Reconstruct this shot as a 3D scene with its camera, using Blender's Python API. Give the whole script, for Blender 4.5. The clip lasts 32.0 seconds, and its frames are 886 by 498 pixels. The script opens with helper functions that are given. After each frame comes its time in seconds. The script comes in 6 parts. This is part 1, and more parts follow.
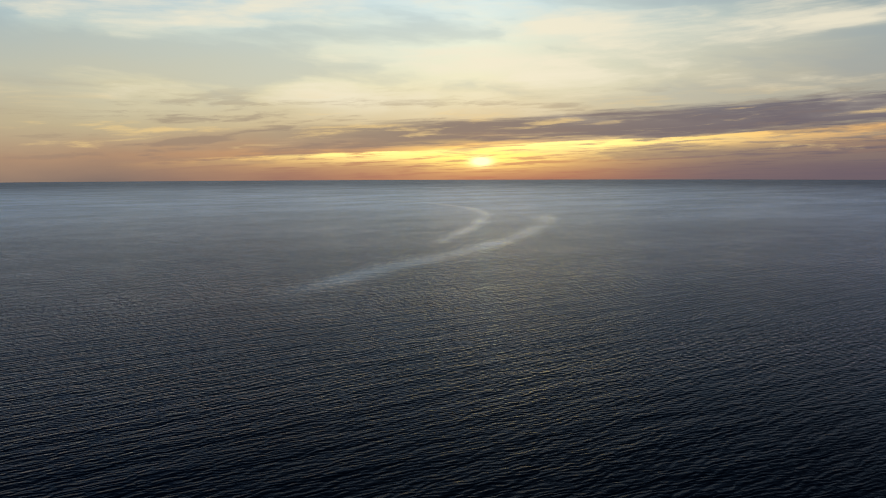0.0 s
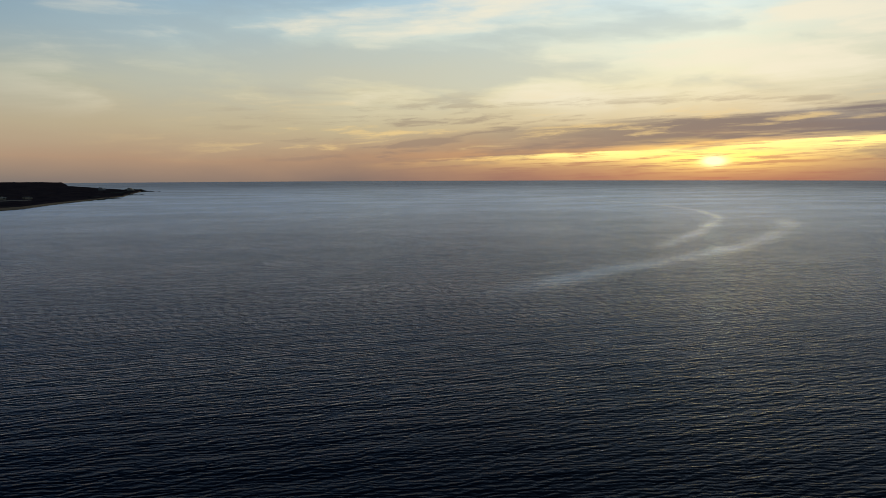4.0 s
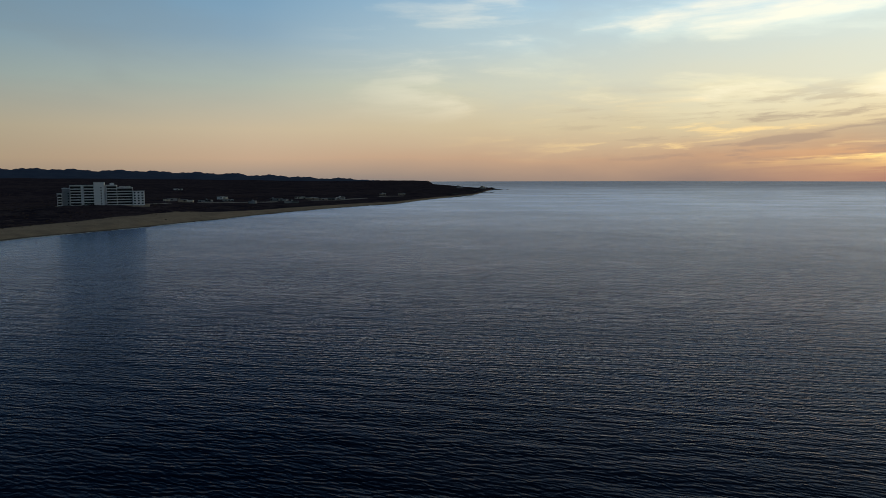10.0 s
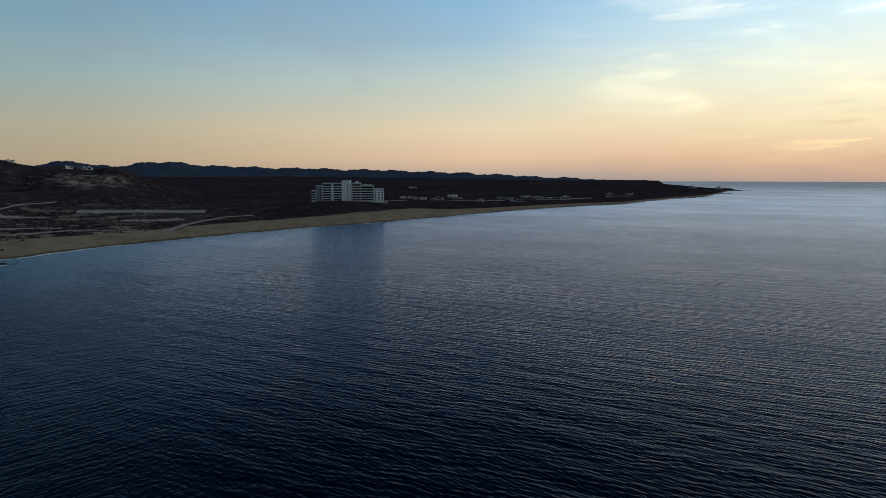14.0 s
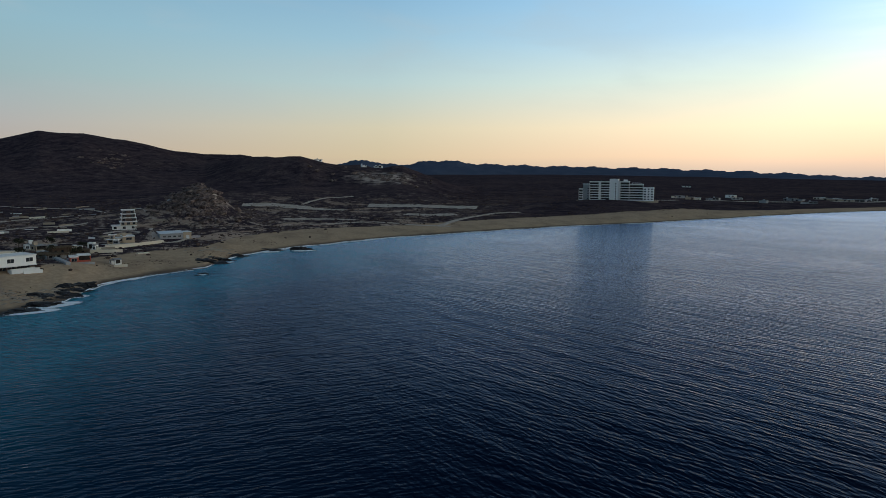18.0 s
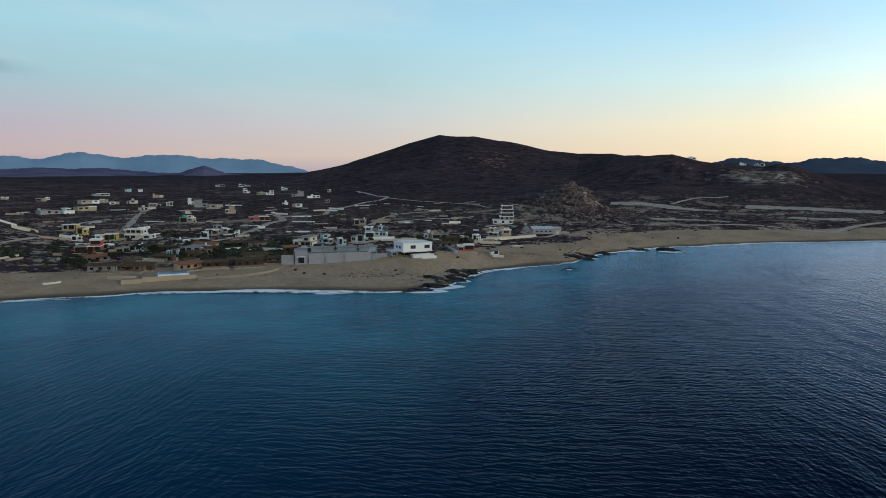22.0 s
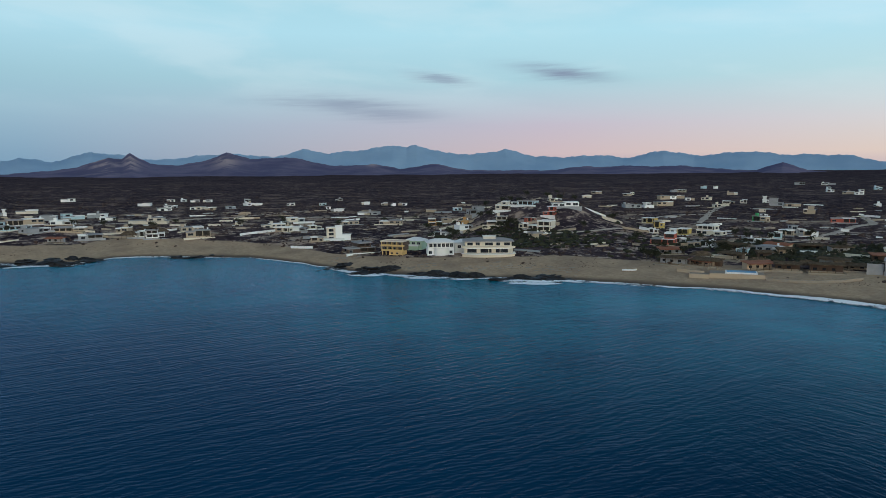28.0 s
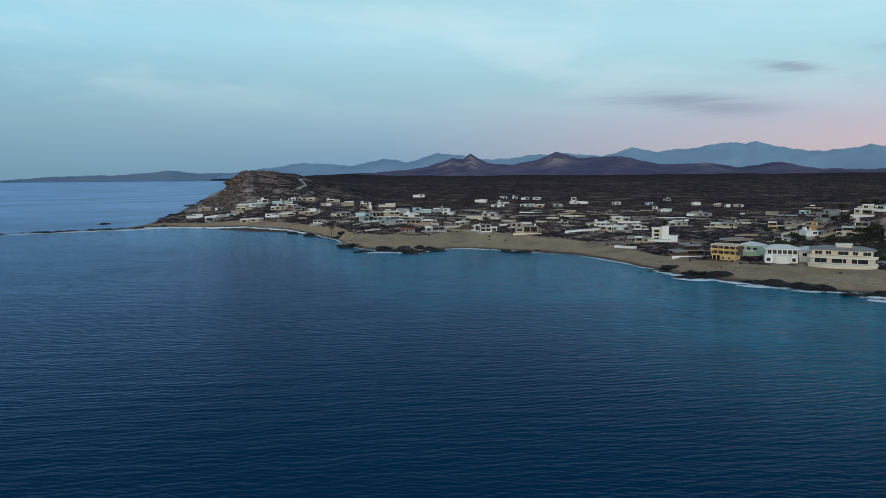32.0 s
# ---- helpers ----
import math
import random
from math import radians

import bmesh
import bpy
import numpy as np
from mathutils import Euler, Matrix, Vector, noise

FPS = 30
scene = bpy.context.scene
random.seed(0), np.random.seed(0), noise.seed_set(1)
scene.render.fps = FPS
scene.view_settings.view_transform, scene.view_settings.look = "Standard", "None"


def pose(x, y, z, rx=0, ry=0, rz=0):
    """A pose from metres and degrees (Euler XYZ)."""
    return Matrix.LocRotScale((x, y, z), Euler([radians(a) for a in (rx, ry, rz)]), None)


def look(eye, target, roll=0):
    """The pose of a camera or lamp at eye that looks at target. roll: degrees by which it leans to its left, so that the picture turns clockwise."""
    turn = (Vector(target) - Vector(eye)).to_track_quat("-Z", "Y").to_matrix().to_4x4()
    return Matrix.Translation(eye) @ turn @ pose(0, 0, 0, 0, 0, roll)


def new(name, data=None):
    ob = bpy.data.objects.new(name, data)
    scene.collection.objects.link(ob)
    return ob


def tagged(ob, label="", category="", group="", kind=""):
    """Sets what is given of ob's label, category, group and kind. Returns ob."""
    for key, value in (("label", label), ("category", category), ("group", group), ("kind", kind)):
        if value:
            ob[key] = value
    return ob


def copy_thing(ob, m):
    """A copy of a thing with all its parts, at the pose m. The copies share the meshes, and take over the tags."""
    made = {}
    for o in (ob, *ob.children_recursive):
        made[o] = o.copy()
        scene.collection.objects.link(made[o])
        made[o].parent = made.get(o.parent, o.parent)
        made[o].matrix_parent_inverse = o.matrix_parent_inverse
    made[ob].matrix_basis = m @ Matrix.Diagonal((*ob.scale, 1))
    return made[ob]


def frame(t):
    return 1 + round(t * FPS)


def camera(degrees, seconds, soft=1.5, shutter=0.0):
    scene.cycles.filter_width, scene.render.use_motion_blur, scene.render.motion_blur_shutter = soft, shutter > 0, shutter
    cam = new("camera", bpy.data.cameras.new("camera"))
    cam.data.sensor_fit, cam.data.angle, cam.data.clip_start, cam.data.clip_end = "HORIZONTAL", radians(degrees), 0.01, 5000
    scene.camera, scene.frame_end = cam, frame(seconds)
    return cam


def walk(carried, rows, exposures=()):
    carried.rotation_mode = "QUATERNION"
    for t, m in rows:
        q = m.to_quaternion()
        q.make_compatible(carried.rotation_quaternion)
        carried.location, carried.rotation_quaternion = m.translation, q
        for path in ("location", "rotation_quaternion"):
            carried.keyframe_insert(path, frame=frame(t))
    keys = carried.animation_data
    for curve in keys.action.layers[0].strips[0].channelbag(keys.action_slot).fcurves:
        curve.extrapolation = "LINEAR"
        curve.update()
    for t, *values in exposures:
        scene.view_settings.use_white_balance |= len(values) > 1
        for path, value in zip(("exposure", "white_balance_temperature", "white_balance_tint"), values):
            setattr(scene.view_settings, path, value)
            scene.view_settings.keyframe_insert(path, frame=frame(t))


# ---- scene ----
# ---------------------------------------------------------------- camera
EYE = 54.0          # height of the drone over the sea, which hovers and turns where it is
EDGE = 4950.0       # where the sea and the far land end


def bearing(az, r, z=0.0):
    """A place from its bearing (degrees to the left of the y axis), its distance from the drone and its height."""
    return Vector((-math.sin(radians(az)) * r, math.cos(radians(az)) * r, z))


# seconds, turn to the left, tilt, lean
PATH = [
    (0, 0.00, -6.28, -0.18), (1, 4.45, -6.27, -0.01), (2, 8.93, -6.26, 0.03), (3, 13.42, -6.21, -0.17),
    (3.5, 15.67, -6.20, -0.20), (5.5, 24.73, -6.18, -0.21), (6, 27.00, -6.16, -0.21), (7, 31.55, -6.13, -0.21),
    (8, 36.10, -6.12, -0.23), (9, 40.72, -6.14, -0.22), (10, 45.21, -6.14, -0.18), (11, 49.79, -6.14, -0.17),
    (12, 54.39, -6.14, -0.13), (13, 58.90, -6.15, -0.11), (14, 63.46, -6.16, -0.08), (14.5, 65.76, -6.20, -0.04),
    (16.5, 75.61, -6.25, 0.02), (17, 78.64, -6.29, 0.07), (17.5, 81.78, -6.29, 0.08), (18, 85.02, -6.30, 0.06),
    (18.5, 88.42, -6.32, 0.04), (19, 92.16, -6.34, 0.04), (19.5, 95.92, -6.36, 0.03), (20, 99.60, -6.37, 0.01),
    (20.5, 103.31, -6.38, 0.02), (21, 107.06, -6.40, 0.03), (21.5, 110.76, -6.41, 0.01), (22, 114.49, -6.41, -0.02),
    (22.5, 118.23, -6.41, -0.05), (23, 121.92, -6.42, -0.08), (23.5, 125.64, -6.42, -0.10), (24, 129.38, -6.43, -0.11),
    (24.5, 133.05, -6.43, -0.12), (25, 136.76, -6.44, -0.15), (25.5, 140.46, -6.46, -0.21),
    (27.5, 155.31, -6.49, -0.28), (28, 159.03, -6.50, -0.32), (28.5, 162.44, -6.51, -0.33), (29, 166.31, -6.51, -0.35),
    (29.5, 169.62, -6.51, -0.37), (30, 172.59, -6.51, -0.40), (30.5, 176.03, -6.49, -0.42), (31, 179.19, -6.46, -0.44),
    (31.5, 182.02, -6.45, -0.44), (32, 185.20, -6.43, -0.42),
]
cam = camera(64.7, 32.0, soft=0.75)
walk(cam, [(t, pose(0, 0, EYE, 90 + tilt, -lean, turn)) for t, turn, tilt, lean in PATH],
     exposures=[(0, -2.0), (6, -1.9), (9, -1.68), (11, -1.54), (13, -1.28), (15, -1.0), (17, -0.74), (19, -0.42), (21, -0.15), (23, 0.04), (25, 0.14), (32, 0.14)])


# ---------------------------------------------------------------- node helpers
class Nodes:
    """A small writer of node trees."""

    def __init__(self, tree):
        self.tree = tree
        tree.nodes.clear()

    def add(self, kind, **inputs):
        return self.tree.nodes.new("ShaderNode" + kind)

    def put(self, socket, value):
        if isinstance(value, bpy.types.NodeSocket):
            self.tree.links.new(value, socket)
        elif value is not None:
            socket.default_value = value

    def m(self, op, a, b=None, c=None):
        n = self.add("Math")
        n.operation = op
        for s, v in zip(n.inputs, (a, b, c)):
            self.put(s, v)
        return n.outputs[0]

    def vec(self, x, y, z=0.0):
        n = self.add("CombineXYZ")
        for s, v in zip(n.inputs, (x, y, z)):
            self.put(s, v)
        return n.outputs[0]

    def noise(self, where, scale, detail=3.0, rough=0.55, lacun=2.0):
        n = self.add("TexNoise")
        self.put(n.inputs["Vector"], where)
        for key, v in (("Scale", scale), ("Detail", detail), ("Roughness", rough), ("Lacunarity", lacun)):
            self.put(n.inputs[key], v)
        return n.outputs[0]

    def mix(self, f, a, b, blend="MIX"):
        n = self.add("MixRGB")
        n.blend_type = blend
        for s, v in zip(n.inputs, (f, a, b)):
            self.put(s, v)
        return n.outputs[0]

    def span(self, v, lo, hi, a=0.0, b=1.0, smooth=True):
        n = self.add("MapRange")
        n.interpolation_type = "SMOOTHSTEP" if smooth else "LINEAR"
        for s, x in zip(n.inputs, (v, lo, hi, a, b)):
            self.put(s, x)
        return n.outputs[0]

    def ramp(self, v, stops):
        n = self.add("ValToRGB")
        el = n.color_ramp.elements
        while len(el) < len(stops):
            el.new(0.5)
        for e, (p, col) in zip(el, stops):
            e.position, e.color = p, (*col, 1.0)
        self.put(n.inputs[0], v)
        return n.outputs[0]

    def bell(self, v, centre, width):
        d = self.m("DIVIDE", self.m("SUBTRACT", v, centre), width)
        return self.m("EXPONENT", self.m("MULTIPLY", self.m("MULTIPLY", d, d), -1.0))


def lin(r, g, b, gain=1.0):
    return tuple(gain * ((c / 255) / 12.92 if c < 10 else ((c / 255 + 0.055) / 1.055) ** 2.4) for c in (r, g, b))


# ---------------------------------------------------------------- sky and sun
# Colours of the evening sky: rows by height over the horizon, columns by bearing from the sun's side to the far side.
SKY_AZ = (-90, -30, -3, 25, 60, 90, 120, 150, 190, 215, 270)
SKY_GAIN = (2.6, 3.6, 4.9, 4.5, 2.8, 1.38, 1.13, 1.05, 1.03, 1.03, 1.3)
SKY = [
    (-0.6, "5a5660 806262 a86e56 7e6c64 988e86 c8ae9a aa9aa8 948ca2 6e90aa 6c90a4 50708c"),
    (1.2, "78706e 8c726c cc9660 a6866c ccae92 dccaa8 ccbcb0 c0aeb2 7a9ab2 7498ae 5a7896"),
    (3.5, "9a9080 b0a48e cab48c b8aa8a d0bfa2 dcd4b8 c4c4c4 b6b0be 8aaabe 80a4b6 6884a0"),
    (7.0, "a0a6a6 b8b6a8 ddd6b4 cec8aa b4beb4 bed7d8 accad0 a0c4d0 95bccb 86b4c6 7898b0"),
    (10.5, "96aab2 b0bcba d8dcc8 b8c6c2 90aec2 a2cade a2cddd a5d0de a3cede 98cade 80a8c0"),
    (14.0, "66808e 869ea8 c3d7dc 98b6c8 7ca4c2 8cbada 96c4da 9ecada 9ecad8 98c8d8 84b0c8"),
    (28.0, "3a4e66 4a5a66 8e9a94 6e7e8c 2c425c 385480 4a6c9a 5680a8 5680a8 5078a0 426492"),
    (55.0, "2c4260 2c4260 2e4462 2c4260 2a4060 2c4464 304a6a 345070 345070 345070 304a6a"),
    (90.0, "2e4868 2e4868 2e4868 2e4868 2e4868 2e4868 2e4868 2e4868 2e4868 2e4868 2e4868"),
]
world = bpy.data.worlds.new("evening_sky")
scene.world = world
world.use_nodes = True
w = Nodes(world.node_tree)
way = w.add("TexCoord").outputs["Generated"]
sep = w.add("SeparateXYZ")
w.put(sep.inputs[0], way)
wx, wy, wz = sep.outputs
# bearing from -90 to 270, the seam on the side that is never seen
az = w.m("ADD", w.m("MULTIPLY", w.m("ARCTAN2", w.m("MULTIPLY", wy, -1.0), w.m("MULTIPLY", wx, -1.0)), 180 / math.pi), 90.0)
el = w.m("MULTIPLY", w.m("ARCSINE", wz), 180 / math.pi)
azn = w.m("DIVIDE", w.m("ADD", az, 90.0), 360.0)
swirl = w.noise(w.vec(w.m("MULTIPLY", az, 0.045), w.m("MULTIPLY", el, 0.16)), 1.0, 5.0, 0.55)
el_w = w.m("ADD", el, w.m("MULTIPLY", w.m("SUBTRACT", swirl, 0.5), w.span(az, 75.0, 10.0, 0.4, 4.0)))
sky = None
for k, (height, row) in enumerate(SKY):
    cols = [tuple(int(h[i:i + 2], 16) for i in (0, 2, 4)) for h in row.split()]
    level = w.ramp(azn, [((a + 90) / 360, lin(*c, gain=g * 0.25)) for a, c, g in zip(SKY_AZ, cols, [v ** (1.0 if height < 40 else 0.0) for v in SKY_GAIN])])
    if sky is None:
        sky = level
    else:
        below = SKY[k - 1][0]
        sky = w.mix(w.span(el_w if height < 20 else el, below, height, smooth=False), sky, level)

# the gold gap under the cloud bank, and the bank itself, both rising to the right of the sun
streaks = w.noise(w.vec(w.m("MULTIPLY", w.m("ADD", az, w.m("MULTIPLY", swirl, 8.0)), 0.09), w.m("MULTIPLY", w.m("ADD", el, w.m("MULTIPLY", az, 0.03)), 1.5), 3.0), 1.0, 6.0, 0.62)
fine = w.noise(w.vec(w.m("MULTIPLY", az, 0.2), w.m("MULTIPLY", w.m("ADD", el, w.m("MULTIPLY", az, 0.035)), 3.4), 7.0), 1.0, 5.0, 0.62)
line = w.m("ADD", w.m("SUBTRACT", 1.75, w.m("MULTIPLY", az, 0.044)), w.m("MULTIPLY", w.m("SUBTRACT", streaks, 0.5), 0.9))
over = w.m("SUBTRACT", el, line)
reach = w.span(az, 28.0, 4.0)
gap = w.m("MULTIPLY", w.span(over, 0.22, -0.02), w.m("EXPONENT", w.m("MULTIPLY", w.m("MINIMUM", over, 0.0), w.span(az, 22.0, -4.0, 3.2, 1.5))))
gap = w.m("MINIMUM", w.m("MULTIPLY", gap, w.m("MULTIPLY", reach, w.span(fine, 0.36, 0.54, 0.15, 1.35))), 1.0)
gold = w.mix(w.bell(az, -3.0, 18.0), (*lin(246, 186, 120, 0.85), 1), (*lin(255, 230, 138, 1.6), 1))
puffs = w.m("ADD", w.m("MULTIPLY", fine, 0.45), w.m("MULTIPLY", streaks, 0.55))
mid_bank = w.m("DIVIDE", w.m("SUBTRACT", over, w.span(az, 20.0, -28.0, 1.6, 1.15)), w.span(az, 26.0, -20.0, 0.7, 1.1))
mid_bank = w.m("ADD", w.m("MULTIPLY", mid_bank, mid_bank), w.m("MULTIPLY", w.m("SUBTRACT", puffs, 0.5), 5.0))
bank = w.m("MULTIPLY", w.span(mid_bank, 1.7, 0.2), w.span(az, 28.0, -2.0, 0.0, 0.92))
low = w.m("MULTIPLY", w.span(w.m("ADD", over, w.m("MULTIPLY", puffs, 1.2)), 0.1, -0.5), w.span(az, -8.0, -24.0, 0.0, 0.75))
sky = w.mix(w.m("MAXIMUM", bank, low), sky, w.mix(w.span(az, 5.0, -30.0), (*lin(140, 126, 118, 0.92), 1), (*lin(108, 100, 112, 0.92), 1)))
sky = w.mix(gap, sky, gold)
# high thin cloud over the sunset
bent = w.m("ADD", az, w.m("MULTIPLY", w.m("SUBTRACT", swirl, 0.5), 16.0))
drift = w.noise(w.vec(w.m("ADD", w.m("MULTIPLY", bent, 0.06), w.m("MULTIPLY", el, 0.06)), w.m("SUBTRACT", w.m("MULTIPLY", el, 0.26), w.m("MULTIPLY", bent, 0.03)), 1.7), 1.0, 6.0, 0.52)
wisps = w.noise(w.vec(w.m("MULTIPLY", bent, 0.11), w.m("ADD", w.m("MULTIPLY", el, 0.95), w.m("MULTIPLY", bent, 0.05)), 5.3), 1.0, 7.0, 0.6)
shade = w.m("MULTIPLY", w.span(drift, 0.53, 0.38), w.m("MULTIPLY", w.span(az, 62.0, 26.0), w.m("MULTIPLY", w.span(el, 3.5, 7.0), w.span(el, 30.0, 14.0))))
sky = w.mix(w.m("MULTIPLY", shade, 0.32), sky, (*lin(150, 166, 176, 0.92), 1))
veil = w.m("MULTIPLY", w.span(w.m("ADD", w.m("MULTIPLY", drift, 0.7), w.m("MULTIPLY", wisps, 0.3)), 0.47, 0.64), w.m("MULTIPLY", w.span(az, 60.0, 25.0), w.m("MULTIPLY", w.span(el, 3.0, 7.0), w.span(el, 30.0, 12.0))))
sky = w.mix(w.m("MULTIPLY", veil, 0.8), sky, (*lin(244, 234, 208, 1.0), 1))
# thin lit and dusky streaks low over the sea
lit = w.m("MULTIPLY", w.span(wisps, 0.53, 0.68), w.m("MULTIPLY", w.span(az, 48.0, 20.0), w.m("MULTIPLY", w.span(el, 0.6, 1.6), w.span(el, 7.0, 3.5))))
sky = w.mix(w.m("MULTIPLY", lit, 0.7), sky, (*lin(246, 212, 146, 0.95), 1))
dusk = w.m("MULTIPLY", w.span(wisps, 0.48, 0.36), w.m("MULTIPLY", w.span(az, 44.0, 20.0), w.m("MULTIPLY", w.span(el, 0.2, 1.2), w.span(el, 7.5, 4.0))))
sky = w.mix(w.m("MULTIPLY", dusk, 0.5), sky, (*lin(146, 128, 118, 0.9), 1))
haze = w.m("MULTIPLY", w.span(drift, 0.42, 0.68), w.m("MULTIPLY", w.span(az, 50.0, 80.0), w.span(el, 3.0, 8.0, 0.0, 0.28)))
sky = w.mix(haze, sky, (*lin(206, 220, 226, 0.27), 1))
# a few small grey clouds over the land
for a0, e0, wa, we, lean, strength in ((149.6, 7.5, 3.4, 0.5, 0.13, 0.85), (159.2, 7.2, 2.2, 0.35, 0.14, 0.7), (165.0, 4.8, 5.0, 0.7, 0.10, 0.7), (170.0, 5.4, 3.5, 0.3, 0.0, 0.4)):
    up = w.m("SUBTRACT", el, w.m("ADD", e0, w.m("MULTIPLY", w.m("SUBTRACT", az, a0), lean)))
    puff = w.m("MULTIPLY", w.bell(up, w.m("MULTIPLY", w.m("SUBTRACT", fine, 0.5), 1.2), we), w.bell(az, a0, wa))
    sky = w.mix(w.m("MULTIPLY", puff, w.span(streaks, 0.3, 0.6, strength * 0.5, strength)), sky, (*lin(120, 132, 158, 0.25), 1))
# the sun's glow behind the lowest cloud
disc = w.m("MULTIPLY", w.bell(az, -3.1, 0.8), w.bell(el, 0.85, 0.36))
halo = w.m("MULTIPLY", w.bell(az, -3.1, 5.0), w.bell(el, 1.25, 0.85))
sky = w.mix(w.m("MINIMUM", w.m("MULTIPLY", halo, w.span(fine, 0.38, 0.58, 0.1, 1.1)), 1.0), sky, (*lin(255, 216, 110, 1.5), 1))
sky = w.mix(w.m("MINIMUM", w.m("MULTIPLY", disc, w.span(fine, 0.36, 0.52, 0.35, 1.6)), 1.0), sky, (*lin(255, 248, 175, 1.55), 1))
bg = w.add("Background")
w.put(bg.inputs[0], sky)
bg.inputs[1].default_value = 4.0
nish = w.add("TexSky")
nish.sky_type, nish.sun_disc, nish.sun_elevation, nish.sun_rotation = "NISHITA", False, radians(1.0), radians(3.0)
air = w.add("Background")
w.put(air.inputs[0], nish.outputs[0])
air.inputs[1].default_value = 0.006
both = w.add("AddShader")
w.put(both.inputs[0], bg.outputs[0])
w.put(both.inputs[1], air.outputs[0])
w.put(w.add("OutputWorld").inputs[0], both.outputs[0])

sun_data = bpy.data.lights.new("sun", "SUN")
sun_data.energy, sun_data.angle, sun_data.color = 0.012, radians(9), (1.0, 0.66, 0.4)
sun = new("sun", sun_data)
sun.matrix_world = look(bearing(-3, 1000, 85), (0, 0, 0))


# ---------------------------------------------------------------- materials
def material(name):
    mat = bpy.data.materials.new(name)
    mat.use_nodes = True
    n = Nodes(mat.node_tree)
    out, bsdf = n.add("OutputMaterial"), n.add("BsdfPrincipled")
    n.put(out.inputs[0], bsdf.outputs[0])
    return mat, n, bsdf


def place(n):
    return n.add("TexCoord").outputs["Object"]


def spot(n):
    """World place, for materials on many objects."""
    return n.add("NewGeometry").outputs["Position"]


def bump(n, bsdf, height, strength, distance):
    b = n.add("Bump")
    b.inputs["Strength"].default_value, b.inputs["Distance"].default_value = strength, distance
    n.put(b.inputs["Height"], height)
    n.put(bsdf.inputs["Normal"], b.outputs[0])


def attr(n, name):
    a = n.add("Attribute")
    a.attribute_name = name
    return a.outputs["Fac"]


def sea_material():
    """Dark water under a wind-rippled skin that mirrors the sky."""
    mat = bpy.data.materials.new("sea_water")
    mat.use_nodes = True
    n = Nodes(mat.node_tree)
    p = place(n)

    def turned(angle, sx=1.0, sy=1.0):
        mp = n.add("Mapping")
        mp.vector_type = "POINT"
        mp.inputs["Rotation"].default_value = (0, 0, radians(-angle))
        n.put(mp.inputs["Vector"], p)
        sc = n.add("Mapping")
        sc.inputs["Scale"].default_value = (sx, sy, 1)
        n.put(sc.inputs["Vector"], mp.outputs[0])
        return sc.outputs[0]

    def train(angle, length, wander, detail_scale):
        """Long-crested ripples of one length."""
        wv = n.add("TexWave")
        wv.wave_type, wv.bands_direction, wv.wave_profile = "BANDS", "Y", "SIN"
        n.put(wv.inputs["Vector"], turned(angle, 0.7, 1.0))
        for key, value in (("Scale", 2 * math.pi / 20 / length), ("Distortion", wander), ("Detail", 3.0), ("Detail Scale", detail_scale), ("Detail Roughness", 0.6)):
            wv.inputs[key].default_value = value
        return wv.outputs["Fac"]

    # the waves run in from the open sea and swing round inside the bay: course, weight
    families = ((33, attr(n, "open_sea")), (108, attr(n, "middle")), (188, attr(n, "inshore")))

    def bent(parts):
        total = None
        for course, share in families:
            mine = None
            for swing, length, wander, weight in parts:
                one = n.m("MULTIPLY", train(course + swing, length, wander, 1.0), weight)
                mine = one if mine is None else n.m("ADD", mine, one)
            mine = n.m("MULTIPLY", mine, share)
            total = mine if total is None else n.m("ADD", total, mine)
        return total

    ripples = bent(((-3, 3.9, 10.0, 0.075), (9, 2.3, 9.0, 0.085), (-13, 1.25, 9.0, 0.05)))
    chop = n.noise(p, 0.45, 4.0, 0.65)
    patch = n.noise(turned(35, 0.004, 0.009), 1.0, 4.0, 0.55)
    slick = attr(n, "slick")
    breeze = n.m("MULTIPLY", n.span(n.noise(p, 0.03, 5.0, 0.7), 0.3, 0.7, 0.93, 1.07, False), n.span(patch, 0.3, 0.7, 0.85, 1.12))
    calm = n.m("MULTIPLY", n.span(patch, 0.35, 0.65, 0.75, 1.15), n.span(slick, 0.0, 1.0, 1.0, 0.35))
    height = n.m("ADD", ripples, n.m("MULTIPLY", chop, 0.18))
    b = n.add("Bump")
    b.inputs["Strength"].default_value, b.inputs["Distance"].default_value = 1.0, 1.0
    roll = n.m("MULTIPLY", bent(((3, 11.0, 9.0, 1.0), (-6, 7.5, 7.0, 0.7))), n.span(attr(n, "shallow"), 0.0, 0.5, 0.06, 0.036))
    fading = n.m("MULTIPLY", height, n.m("MULTIPLY", attr(n, "chop"), 0.75))
    n.put(b.inputs["Height"], n.m("MULTIPLY", n.m("ADD", fading, roll), calm))
    deep = n.mix(n.span(patch, 0.3, 0.7), (0.0006, 0.0045, 0.0150, 1), (0.0009, 0.0075, 0.0210, 1))
    deep = n.mix(attr(n, "bay"), deep, (0.0012, 0.040, 0.090, 1))
    body = n.add("BsdfDiffuse")
    n.put(body.inputs["Color"], n.mix(n.m("MULTIPLY", attr(n, "shallow"), n.span(n.noise(p, 0.028, 4.0, 0.6), 0.3, 0.68, 0.55, 1.1)), deep, (0.003, 0.185, 0.245, 1)))
    skin = n.add("BsdfGlossy")
    skin.inputs["Color"].default_value = (0.58, 0.70, 1.0, 1)
    skin.distribution = "BECKMANN"
